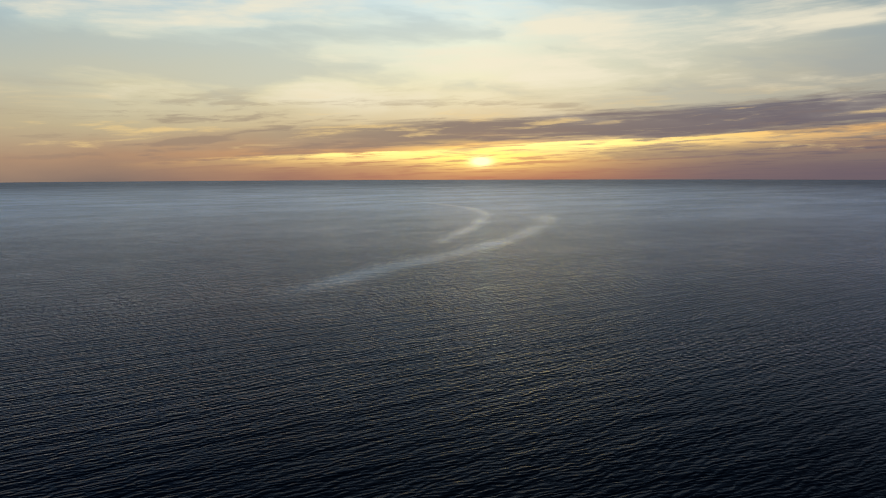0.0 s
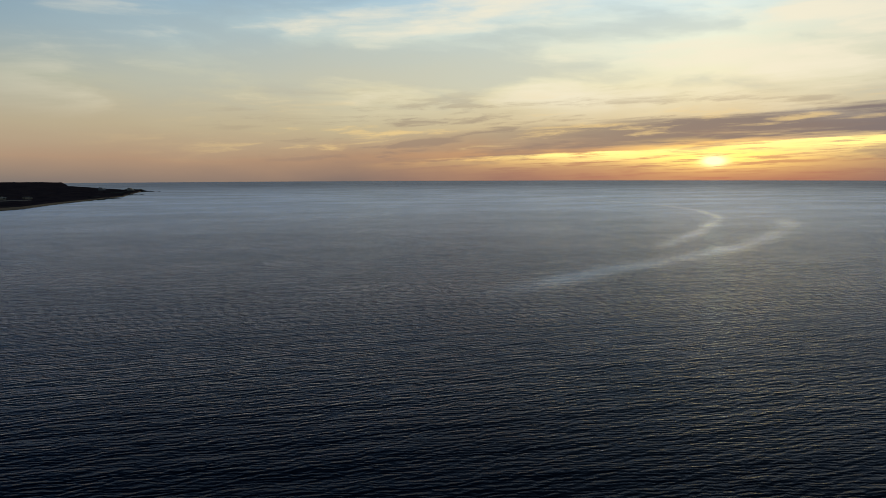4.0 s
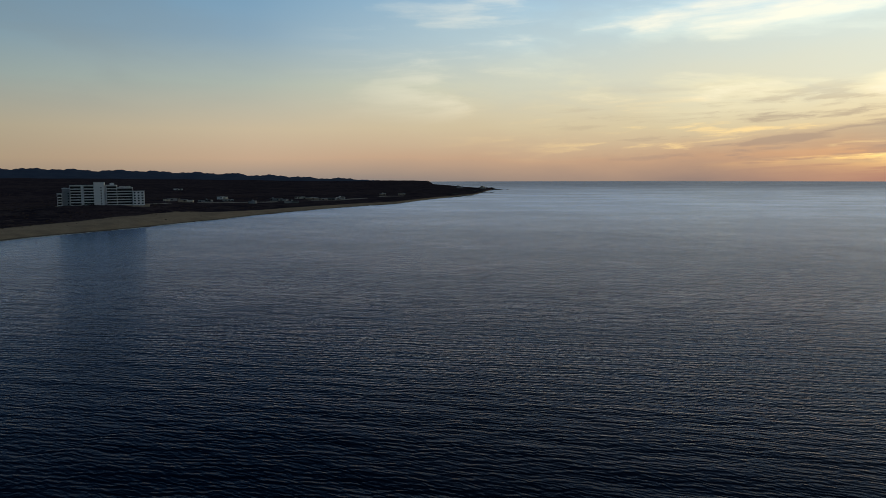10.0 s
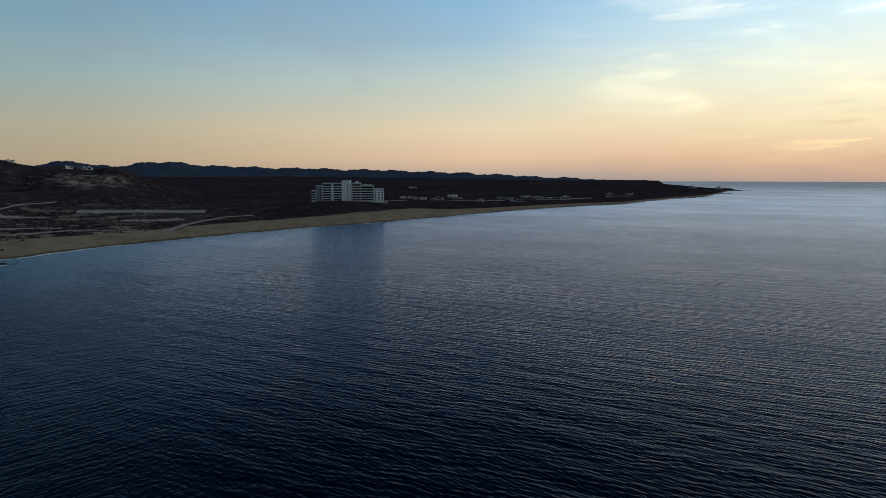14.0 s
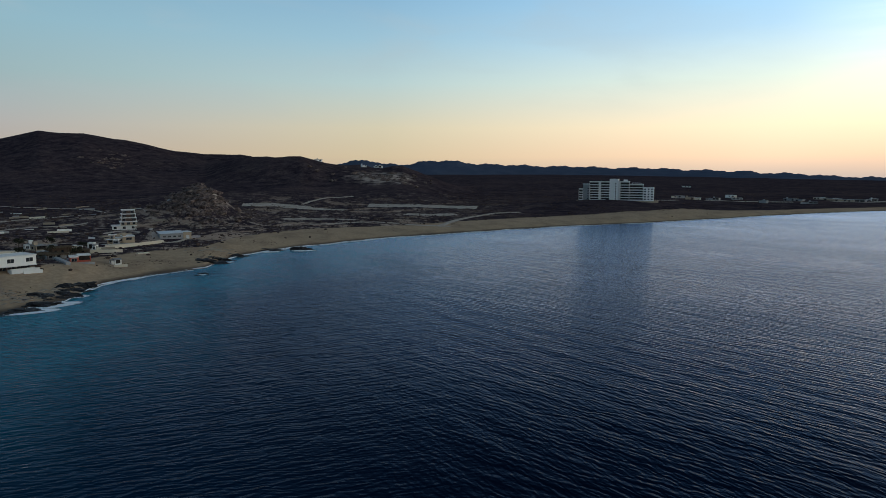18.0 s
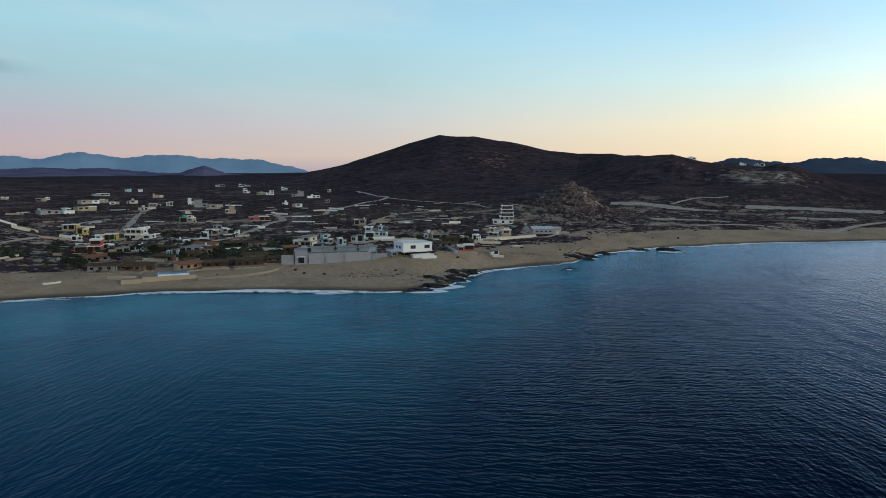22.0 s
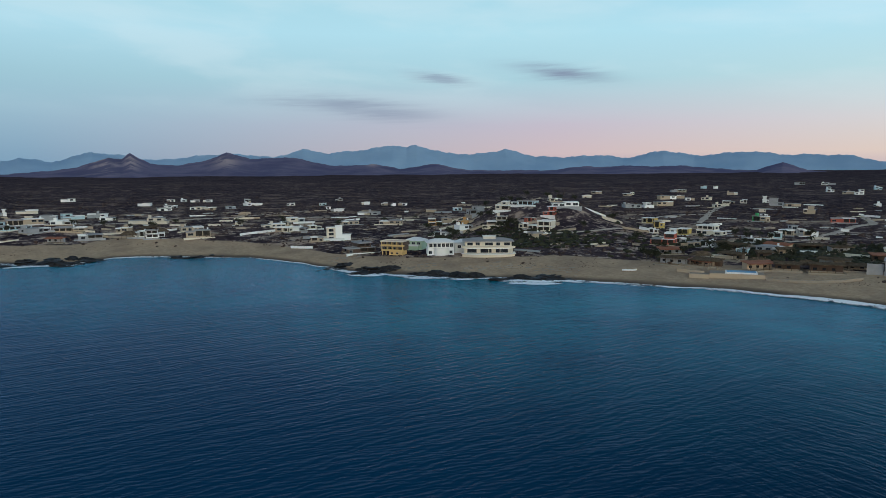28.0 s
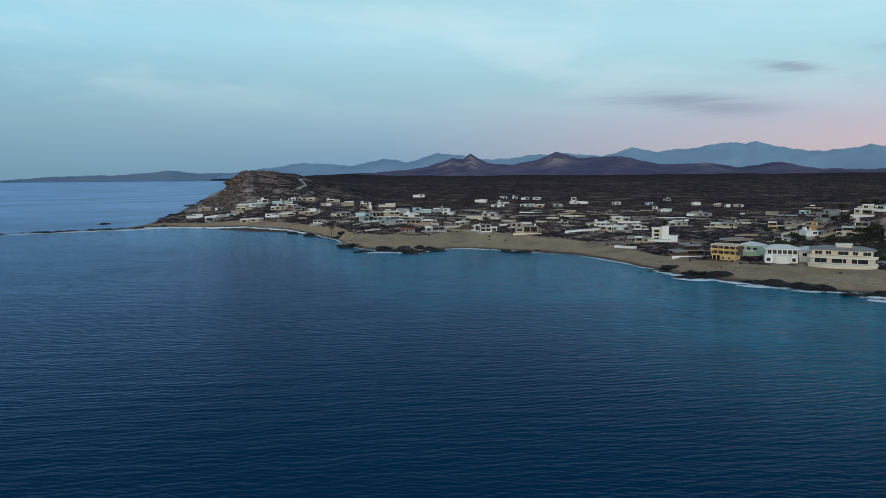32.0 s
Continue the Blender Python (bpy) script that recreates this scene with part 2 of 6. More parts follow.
    n.put(skin.inputs["Roughness"], n.m("MULTIPLY", n.span(attr(n, "chop"), 0.15, 1.0, 0.27, 0.16, False), n.span(slick, 0.0, 1.0, 1.0, 0.8)))
    fres = n.add("Fresnel")
    fres.inputs["IOR"].default_value = 1.33
    for node in (body, skin, fres):
        n.put(node.inputs["Normal"], b.outputs[0])
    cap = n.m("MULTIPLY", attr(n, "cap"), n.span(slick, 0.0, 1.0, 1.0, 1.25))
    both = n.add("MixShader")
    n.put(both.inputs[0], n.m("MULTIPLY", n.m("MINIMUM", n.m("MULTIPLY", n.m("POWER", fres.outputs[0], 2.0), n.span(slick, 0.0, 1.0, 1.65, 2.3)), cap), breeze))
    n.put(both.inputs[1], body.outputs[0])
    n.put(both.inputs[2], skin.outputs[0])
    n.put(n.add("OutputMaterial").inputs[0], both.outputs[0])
    return mat


def ground_material():
    mat, n, b = material("dry_scrubland")
    p = place(n)
    big, mid, small = n.noise(p, 0.006, 4.0), n.noise(p, 0.05, 4.0, 0.6), n.noise(p, 0.5, 3.0, 0.6)
    scrub = n.mix(n.span(mid, 0.35, 0.7), (0.034, 0.026, 0.034, 1), (0.088, 0.064, 0.068, 1))
    scrub = n.mix(n.span(big, 0.42, 0.7, 0.0, 0.6), scrub, (0.098, 0.068, 0.068, 1))
    sand = n.mix(n.span(small, 0.3, 0.7), (0.385, 0.272, 0.178, 1), (0.485, 0.357, 0.24, 1))
    sand = n.mix(n.span(mid, 0.42, 0.68, 0.0, 0.65), sand, (0.27, 0.195, 0.14, 1))
    bare = n.noise(p, 0.022, 5.0, 0.62)
    scrub = n.mix(n.m("MULTIPLY", n.span(bare, 0.54, 0.62), attr(n, "bare")), scrub, (0.42, 0.30, 0.225, 1))
    lines = n.noise(p, 0.09, 4.0, 0.6)
    scrub = n.mix(n.m("MULTIPLY", n.span(lines, 0.55, 0.66, 0.0, 0.9), attr(n, "bare")), scrub, (0.50, 0.39, 0.31, 1))
    flecks = n.noise(p, 0.21, 4.0, 0.65)
    scrub = n.mix(n.m("MULTIPLY", n.span(flecks, 0.55, 0.64, 0.0, 0.85), n.m("MAXIMUM", attr(n, "bare"), 0.06)), scrub, (0.36, 0.28, 0.235, 1))
    scrub = n.mix(n.span(flecks, 0.47, 0.38, 0.0, 0.6), scrub, (0.026, 0.019, 0.024, 1))
    beds = n.add("Mapping")
    beds.inputs["Scale"].default_value = (0.02, 0.02, 0.42)
    n.put(beds.inputs["Vector"], p)
    layer = n.m("ADD", n.m("MULTIPLY", n.noise(beds.outputs[0], 1.0, 4.0, 0.65), 0.6), n.m("MULTIPLY", mid, 0.4))
    rock = n.mix(n.span(layer, 0.40, 0.58), (0.055, 0.04, 0.038, 1), (0.50, 0.41, 0.35, 1))
    edge = n.m("ADD", attr(n, "sand"), n.m("MULTIPLY", n.m("SUBTRACT", mid, 0.5), 0.9))
    col = n.mix(n.span(n.m("ADD", attr(n, "rock"), n.m("MULTIPLY", n.m("SUBTRACT", mid, 0.5), 0.8)), 0.35, 0.8), scrub, rock)
    col = n.mix(n.span(edge, 0.35, 0.65), col, sand)
    col = n.mix(n.m("MULTIPLY", attr(n, "wet"), 0.85), col, (0.075, 0.058, 0.05, 1))
    n.put(b.inputs["Base Color"], col)
    b.inputs["Roughness"].default_value = 0.95
    b.inputs["Specular IOR Level"].default_value = 0.0
    bump(n, b, n.m("ADD", n.m("MULTIPLY", mid, 2.0), n.m("MULTIPLY", small, 0.5)), 0.7, 1.2)
    return mat


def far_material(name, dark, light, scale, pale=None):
    """Distant hills, evening haze put into their colour: dull matt slopes with faint gullies."""
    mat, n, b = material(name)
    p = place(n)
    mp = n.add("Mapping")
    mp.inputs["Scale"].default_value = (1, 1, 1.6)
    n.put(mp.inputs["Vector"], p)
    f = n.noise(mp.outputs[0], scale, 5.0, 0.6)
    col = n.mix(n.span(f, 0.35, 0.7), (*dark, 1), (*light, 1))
    if pale:        # paler patches on the tops
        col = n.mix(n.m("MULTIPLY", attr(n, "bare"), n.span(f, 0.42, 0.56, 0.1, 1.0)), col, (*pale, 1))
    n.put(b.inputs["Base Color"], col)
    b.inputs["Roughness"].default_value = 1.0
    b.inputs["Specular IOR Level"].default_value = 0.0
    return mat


SEA, GROUND = sea_material(), ground_material()
# the blue of range and coast is air haze mixed into the base colour
FAR_BLUE = far_material("hazed_mountain_slope", (0.225, 0.35, 0.495), (0.26, 0.39, 0.535), 0.004)
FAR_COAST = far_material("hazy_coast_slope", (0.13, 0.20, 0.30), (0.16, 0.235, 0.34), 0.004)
# purple and slate tones carry the haze over the nearer hills and ridge
FAR_HILL = far_material("hazed_hill_slope", (0.11, 0.105, 0.175), (0.19, 0.165, 0.235), 0.006, (0.42, 0.33, 0.33))
FAR_DARK = far_material("hazed_ridge_slope", (0.07, 0.09, 0.135), (0.09, 0.11, 0.155), 0.01)

# ---------------------------------------------------------------- the lie of the land
# shore: bearing, distance
SHORE = np.array([(41.0, 2420), (42.5, 1830), (44.6, 1610), (49, 1270), (53.5, 1140), (58.2, 1010), (62.8, 885), (69, 770), (76.5, 690),
                  (82.6, 627), (88.8, 580), (94.7, 527), (98.5, 497), (101.5, 465), (104, 412), (107.6, 396), (111.3, 370),
                  (113.8, 329), (117.4, 309), (121.4, 310), (125.5, 315), (130.4, 322), (136, 329), (143, 334), (149.5, 343),
                  (155, 342), (160, 351), (165.7, 367), (169.2, 396), (171.8, 425), (174.7, 449), (178, 458), (182.5, 476),
                  (184.5, 478), (187.2, 458), (190, 468), (192.5, 492), (194, 555), (196, 605), (198, 648), (201.5, 688), (206.6, 735), (209.6, 742)])
# where the two headlands end on their far side
BACK = np.array([(41.0, 2450), (42.5, 2600), (44, 2900), (46, 3500), (47.5, 9000), (48, 20000), (196, 20000), (196.5, 6000), (198.5, 2600), (201.5, 1800), (203.3, 1400), (204.8, 1230), (206, 980), (208, 800), (209.6, 752)])


def curve(table, az):
    return np.interp(az, table[:, 0], table[:, 1])


def smooth(x, lo, hi):
    x = np.clip((x - lo) / (hi - lo), 0, 1)
    return x * x * (3 - 2 * x)


def wrinkle(x, y, scale, seed=0.0):
    """A cheap smooth noise on arrays, about -1 to 1."""
    s = np.zeros_like(x)
    rng = np.random.RandomState(int(seed) + 11)
    for k in range(7):
        a, ph = rng.uniform(0, 2 * math.pi, 2)
        f = (1.0 + 0.55 * k) / scale
        s += np.sin((x * np.cos(a) + y * np.sin(a)) * f + ph + 1.3 * np.sin((x * np.sin(a) - y * np.cos(a)) * f * 0.7 + ph * 2)) / (1 + 0.5 * k)
    return s / 2.2


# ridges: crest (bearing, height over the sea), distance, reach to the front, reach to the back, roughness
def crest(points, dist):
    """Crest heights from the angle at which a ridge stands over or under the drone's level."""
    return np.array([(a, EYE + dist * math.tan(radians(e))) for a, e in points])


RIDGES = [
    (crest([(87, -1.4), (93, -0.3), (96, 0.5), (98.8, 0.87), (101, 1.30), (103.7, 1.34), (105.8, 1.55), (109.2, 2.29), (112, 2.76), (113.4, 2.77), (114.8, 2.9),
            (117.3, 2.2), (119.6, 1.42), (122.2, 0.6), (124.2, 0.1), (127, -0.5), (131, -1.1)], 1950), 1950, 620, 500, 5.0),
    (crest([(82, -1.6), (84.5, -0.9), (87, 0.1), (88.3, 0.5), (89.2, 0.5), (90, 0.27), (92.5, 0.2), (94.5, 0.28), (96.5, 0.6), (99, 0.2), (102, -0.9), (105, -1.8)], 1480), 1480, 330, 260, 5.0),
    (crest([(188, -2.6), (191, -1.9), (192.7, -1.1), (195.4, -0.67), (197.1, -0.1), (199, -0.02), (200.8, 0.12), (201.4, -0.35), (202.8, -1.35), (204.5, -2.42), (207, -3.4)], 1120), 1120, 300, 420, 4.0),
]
# single knolls: bearing, distance, height, width across, reach along the view, flat top
KNOLLS = [(104.0, 710, 28, 29, 50, 0.8), (106.0, 720, 8, 32, 46, 1.0), (109.3, 705, 7, 40, 50, 1.0), (151.5, 590, 21, 52, 85, 1.6), (146.8, 520, 7, 36, 60, 1.0), (107.3, 545, 8, 14, 14, 1.0),
          (189.0, 620, 7, 60, 80, 1.0), (177.5, 560, 5, 60, 60, 1.0), (118.5, 402, 4, 40, 30, 1.2), (104.0, 1020, 10, 120, 120, 1.0), (71.2, 1000, 9, 95, 130, 1.5)]


def land(az, r):
    """Height of the ground and how sandy and how rocky it is, on arrays."""
    az, r = np.asarray(az, float), np.asarray(r, float)
    x, y = -np.sin(np.radians(az)) * r, np.cos(np.radians(az)) * r
    rs, rb = curve(SHORE, az), curve(BACK, az)
    rs = rs + 2.0 * wrinkle(x, y, 14.0, 5)
    d = np.minimum(r - rs, (rb - r) * 0.5)
    slope = 0.0012 + 0.0106 * smooth(az, 47, 78)
    slope = slope - 0.007 * smooth(az, 191, 199)
    beach = np.interp(d, [-60, -14, 0, 22, 45, 70], [-5, -1.2, 0.0, 2.4, 4.4, 5.2])
    inland = np.maximum(d - 55, 0)
    z = beach + (np.minimum(inland, 2000) + 0.35 * np.maximum(inland - 2000, 0)) * slope
    z = z + np.where(d > 40, 1.0, 0) * smooth(d, 40, 130) * (0.9 * wrinkle(x, y, 40.0, 1) + 1.6 * wrinkle(x, y, 150.0, 2))
    base = z.copy()
    rock = np.zeros_like(z)
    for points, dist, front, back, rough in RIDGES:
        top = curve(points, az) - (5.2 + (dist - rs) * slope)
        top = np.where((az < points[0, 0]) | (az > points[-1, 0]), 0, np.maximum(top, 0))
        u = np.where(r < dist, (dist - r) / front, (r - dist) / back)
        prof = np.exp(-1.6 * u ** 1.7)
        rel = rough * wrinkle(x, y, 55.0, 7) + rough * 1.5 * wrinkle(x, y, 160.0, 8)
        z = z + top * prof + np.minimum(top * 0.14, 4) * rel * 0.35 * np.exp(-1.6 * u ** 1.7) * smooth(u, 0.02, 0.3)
    for a0, r0, h, wa, wr, flat in KNOLLS:
        q = (((az - a0) * math.pi / 180 * r0) / wa) ** 2 + ((r - r0) / wr) ** 2
        bulge = h * np.exp(-q ** flat) * smooth(d, 5, 60)
        z = z + bulge * (1 + 0.10 * wrinkle(x, y, 14.0, 9))
        if h > 14 and a0 < 120:
            rock = np.maximum(rock, np.exp(-q * 0.9))
    rock = np.maximum(rock, smooth(az, 199.3, 201.5) * smooth(r, 760, 860))
    rock = np.maximum(rock, 0.75 * np.exp(-((az - 90) / 4) ** 2 - ((r - 1330) / 120) ** 2))
    width = np.interp(az, [41, 60, 66, 80, 88, 96, 104, 112, 118, 126, 140, 150, 160, 168, 176, 184, 190, 196, 210], [18, 50, 115, 85, 60, 85, 70, 75, 80, 62, 52, 60, 45, 42, 48, 62, 60, 40, 22])
    sand = smooth(d, width * 1.15, width * 0.75)
    sand = np.maximum(sand, 0.0)
    wet = smooth(d, 11.0, 3.0)
    bare = smooth(az, 74, 92) * np.maximum(smooth(d, 700, 120), (0.06 + 0.22 * smooth(az, 122, 128)) * smooth(r, 3000, 900))
    bare = np.maximum(bare, 0.75 * smooth(d, 190, 70) * smooth(az, 100, 110))
    return z, sand, rock, wet, bare


def ground_at(az, r):
    return float(land(np.array([az]), np.array([r]))[0][0])


def grid_mesh(name, px, py, pz, keep, layers):
    """A mesh from a grid of points; keep says which of its faces stay."""
    rows, cols = px.shape
    index = np.arange(rows * cols).reshape(rows, cols)
    quads = np.stack([index[:-1, :-1], index[:-1, 1:], index[1:, 1:], index[1:, :-1]], -1)[keep]
    used = np.unique(quads)
    back = np.full(rows * cols, -1)
    back[used] = np.arange(len(used))
    me = bpy.data.meshes.new(name)
    me.vertices.add(len(used))
    me.vertices.foreach_set("co", np.stack([px, py, pz], -1).reshape(-1, 3)[used].astype(np.float32).ravel())
    me.loops.add(quads.size)
    me.loops.foreach_set("vertex_index", back[quads].astype(np.int32).ravel())
    me.polygons.add(len(quads))
    me.polygons.foreach_set("loop_start", np.arange(0, quads.size, 4, dtype=np.int32))
    me.polygons.foreach_set("use_smooth", np.ones(len(quads), bool))
    for key, values in layers.items():
        a = me.attributes.new(key, "FLOAT", "POINT")
        a.data.foreach_set("value", values.reshape(-1)[used].astype(np.float32))
    me.update(calc_edges=True)
    return me


def build_ground():
    azs = np.arange(40.9, 209.7, 0.1)
    step = np.concatenate([[0], np.cumsum(2.0 * 1.025 ** np.arange(172))])
    A, S = np.meshgrid(azs, step, indexing="ij")
    R = np.minimum(curve(SHORE, A) - 26 + S, EDGE - 20)
    for dist in (1120, 1480, 1950):
        near = np.argmin(np.abs(R - dist), axis=1)
        rows = np.arange(len(azs))
        R[rows, near] = np.where(R[:, 0] < dist - 150, dist, R[rows, near])
    z, sand, rock, wet, bare = land(A, R)
    far = curve(BACK, A)
    ok = (z > -2.2) & (R < far + 40)
    keep = (ok[:-1, :-1] | ok[1:, 1:] | ok[:-1, 1:] | ok[1:, :-1]) & (S[:-1, 1:] - S[:-1, :-1] > 0) & ((R[:-1, 1:] - R[:-1, :-1]) > 0.01)
    me = grid_mesh("ground", -np.sin(np.radians(A)) * R, np.cos(np.radians(A)) * R, z, keep[:, :], dict(sand=sand, rock=rock, wet=wet, bare=bare))
    me.materials.append(GROUND)
    tagged(new("ground", me), "dry brown scrubland and pale sand beach rising inland from the sea", "ground", kind="structure")


def build_sea():
    azs = np.concatenate([np.arange(-38, 219, 0.25), np.arange(219, 322.1, 1.0)])
    rs = 40 * (EDGE / 40) ** (np.arange(0, 331) / 330)
    A, R = np.meshgrid(azs, rs, indexing="ij")
    x, y = -np.sin(np.radians(A)) * R, np.cos(np.radians(A)) * R
    gap_to_shore = np.where((A > 41) & (A < 209.6), np.abs(curve(SHORE, A) - R), 900)
    shallow = smooth(gap_to_shore, 260 + 80 * wrinkle(x, y, 90.0, 4), 5) * smooth(A, 60, 100) * smooth(R, 90, 250)
    # two smooth bands on the water where a boat has turned
    slick = np.zeros_like(A)
    for pts, wide in (([(19, 280), (15.7, 300), (10.2, 341), (3.9, 403), (-3.0, 495), (-7.2, 637), (-8.6, 790), (-8.0, 900)], 14),
                      ([(0.2, 543), (-2.6, 705), (-3.7, 893), (-2.1, 1066), (1.6, 1267), (6.6, 1430), (11, 1500)], 10)):
        line = [bearing(*p) for p in pts]
        for p, q in zip(line, line[1:]):
            ux, uy = q.x - p.x, q.y - p.y
            k = np.clip(((x - p.x) * ux + (y - p.y) * uy) / (ux * ux + uy * uy), 0, 1)
            slick = np.maximum(slick, np.exp(-(np.hypot(x - p.x - k * ux, y - p.y - k * uy) / wide) ** 2) * np.clip(0.85 + 0.35 * wrinkle(x, y, 30.0, 70), 0, 1))
    slick *= smooth(A, 19, 7) * (0.85 + 0.15 * wrinkle(x, y, 22.0, 71))
    open_sea, inshore = 1 - smooth(A, 72, 104) * smooth(A, 330, 300), smooth(A, 116, 148) * smooth(A, 330, 300)
    keep = np.ones((len(azs) - 1, len(rs) - 1), bool)
    # wind waves that run from the open sea, dying out with distance and in the shallows
    rg = np.random.RandomState(8)
    z = np.zeros_like(A)
    for k in range(18):
        length = 6.5 * 1.06 ** k
        swing, ph = rg.normal(0, 24), rg.uniform(0, 6.3)
        a = radians(33 + swing)
        u = (-math.sin(a) * x + math.cos(a) * y) * 2 * math.pi / length + ph + 0.8 * wrinkle(x, y, 60.0, 60 + k)
        z += 0.0011 * length * np.sin(u) * smooth(R, 90 * length, 30 * length)
    gust = 0.75 + 0.4 * wrinkle(x, y, 130.0, 80)
    z = z * gust * smooth(gap_to_shore, 4, 120) * (1 - 0.6 * slick) * smooth(R, 40, 60)
    # cap: mirroring cut far out sunward, which puts a dark strip under the horizon
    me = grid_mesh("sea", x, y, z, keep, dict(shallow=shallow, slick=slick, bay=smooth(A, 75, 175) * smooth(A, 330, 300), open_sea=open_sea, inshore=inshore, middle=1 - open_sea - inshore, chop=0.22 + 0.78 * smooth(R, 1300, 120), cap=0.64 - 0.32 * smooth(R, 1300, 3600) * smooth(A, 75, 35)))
    me.materials.append(SEA)
    tagged(new("sea", me), "dark blue evening sea with low wind waves", "sea", kind="structure")
    # the sea under the drone
    bm = bmesh.new()
    bmesh.ops.create_circle(bm, cap_ends=True, segments=96, radius=41)
    me = bpy.data.meshes.new("sea_below")
    bm.to_mesh(me)
    for key in ("chop", "cap", "open_sea"):
        me.attributes.new(key, "FLOAT", "POINT").data.foreach_set("value", [0.58 if key == "cap" else 1.0] * len(me.vertices))
    me.materials.append(SEA)
    ob = tagged(new("sea_below", me), "dark blue evening sea with low wind waves", "sea", kind="structure")
    ob.location.z = -0.01


def backdrop(name, points, dist, foot, mat, label, rough, tall, bare=()):
    """A far range: a steep slope with a broken crest, long behind the rest."""
    pts = np.array([(a, EYE + dist * math.tan(radians(e))) for a, e in points])
    azs = np.arange(pts[0, 0], pts[-1, 0] + 0.01, 0.08)
    ks = np.linspace(0, 1, 15)
    A, K = np.meshgrid(azs, ks, indexing="ij")
    top = curve(pts, A)
    s = A * dist / 57.3
    jag = rough * (np.sin(s / 37.0) + 0.6 * np.sin(s / 14.3 + 1) + 0.5 * np.sin(s / 71.0 + 2) + 0.35 * np.sin(s / 6.1))
    R = dist - (1 - K) * tall + 0.16 * tall * wrinkle(s, K * 400, 170.0, 90) * (1 - K)
    z = foot + (top - foot) * (K ** (0.9 if tall < 800 else 1.7)) + jag * K ** 7
    stone = np.zeros_like(A)
    for a0, wide, low in bare:      # single peaks paler towards the top
        stone = np.maximum(stone, np.exp(-((A - a0) / wide) ** 2) * smooth(K, low, low + 0.3))
    me = grid_mesh(name, -np.sin(np.radians(A)) * R, np.cos(np.radians(A)) * R, z, np.ones((len(azs) - 1, 14), bool), dict(bare=stone))
    me.flip_normals()
    me.materials.append(mat)
    tagged(new(name, me), label, "mountains", kind="structure")


build_sea()
build_ground()
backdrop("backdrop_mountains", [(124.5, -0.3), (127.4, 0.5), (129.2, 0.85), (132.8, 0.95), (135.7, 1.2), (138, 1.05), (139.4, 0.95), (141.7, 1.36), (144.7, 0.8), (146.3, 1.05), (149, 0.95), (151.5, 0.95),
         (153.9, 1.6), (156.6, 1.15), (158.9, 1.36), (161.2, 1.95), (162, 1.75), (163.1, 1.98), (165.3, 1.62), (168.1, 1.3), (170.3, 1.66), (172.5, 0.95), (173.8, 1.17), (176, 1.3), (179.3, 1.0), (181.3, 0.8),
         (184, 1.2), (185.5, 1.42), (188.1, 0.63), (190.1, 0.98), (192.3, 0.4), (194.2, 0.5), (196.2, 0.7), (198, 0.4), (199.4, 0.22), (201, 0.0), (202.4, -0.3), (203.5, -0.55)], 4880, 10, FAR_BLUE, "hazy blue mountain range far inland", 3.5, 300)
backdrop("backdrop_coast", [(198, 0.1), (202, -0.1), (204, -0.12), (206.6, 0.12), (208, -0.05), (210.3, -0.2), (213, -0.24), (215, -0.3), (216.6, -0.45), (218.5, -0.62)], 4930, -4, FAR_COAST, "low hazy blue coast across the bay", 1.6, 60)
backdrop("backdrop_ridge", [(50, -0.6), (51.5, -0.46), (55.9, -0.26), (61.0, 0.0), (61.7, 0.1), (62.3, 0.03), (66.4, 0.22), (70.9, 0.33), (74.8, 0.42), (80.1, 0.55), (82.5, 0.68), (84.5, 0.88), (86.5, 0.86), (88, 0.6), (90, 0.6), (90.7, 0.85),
         (91.6, 0.95), (92.6, 0.82), (93.5, 0.62), (97, 0.6), (100, 0.5), (104, 0.3)], 4800, 10, FAR_DARK, "low dark ridge along the plain's far side, haze in its colour", 4.0, 400)
backdrop("backdrop_hills", [(128, -0.6), (131.6, -0.2), (132.6, 0.2), (133.3, 0.36), (134, 0.15), (135, -0.2), (138, -0.05), (140, 0.2), (142, 0.1), (144, 0.24), (146, 0.12), (147.5, 0.2), (150, -0.1), (156.9, -0.1), (159.6, 0.46), (162.5, 0.05), (164.7, 0.45), (167.8, 0.3), (170.9, 0.95), (172.6, 1.0), (174.4, 0.9), (176.1, 1.4), (177.6, 0.75), (179.5, 0.42), (181.6, 0.55), (182.4, 0.95), (182.95, 1.32), (183.5, 0.9), (184.4, 0.98), (185.2, 0.72), (186.4, 0.3), (189.2, -0.05), (191.5, -0.25), (194, -0.6)], 3600, 14, FAR_HILL, "purple hills across the dry plain, haze put into their colour", 1.6, 1100, ((182.9, 0.5, 0.45), (184.6, 1.0, 0.35), (176.1, 0.8, 0.5), (164.8, 0.4, 0.75)))


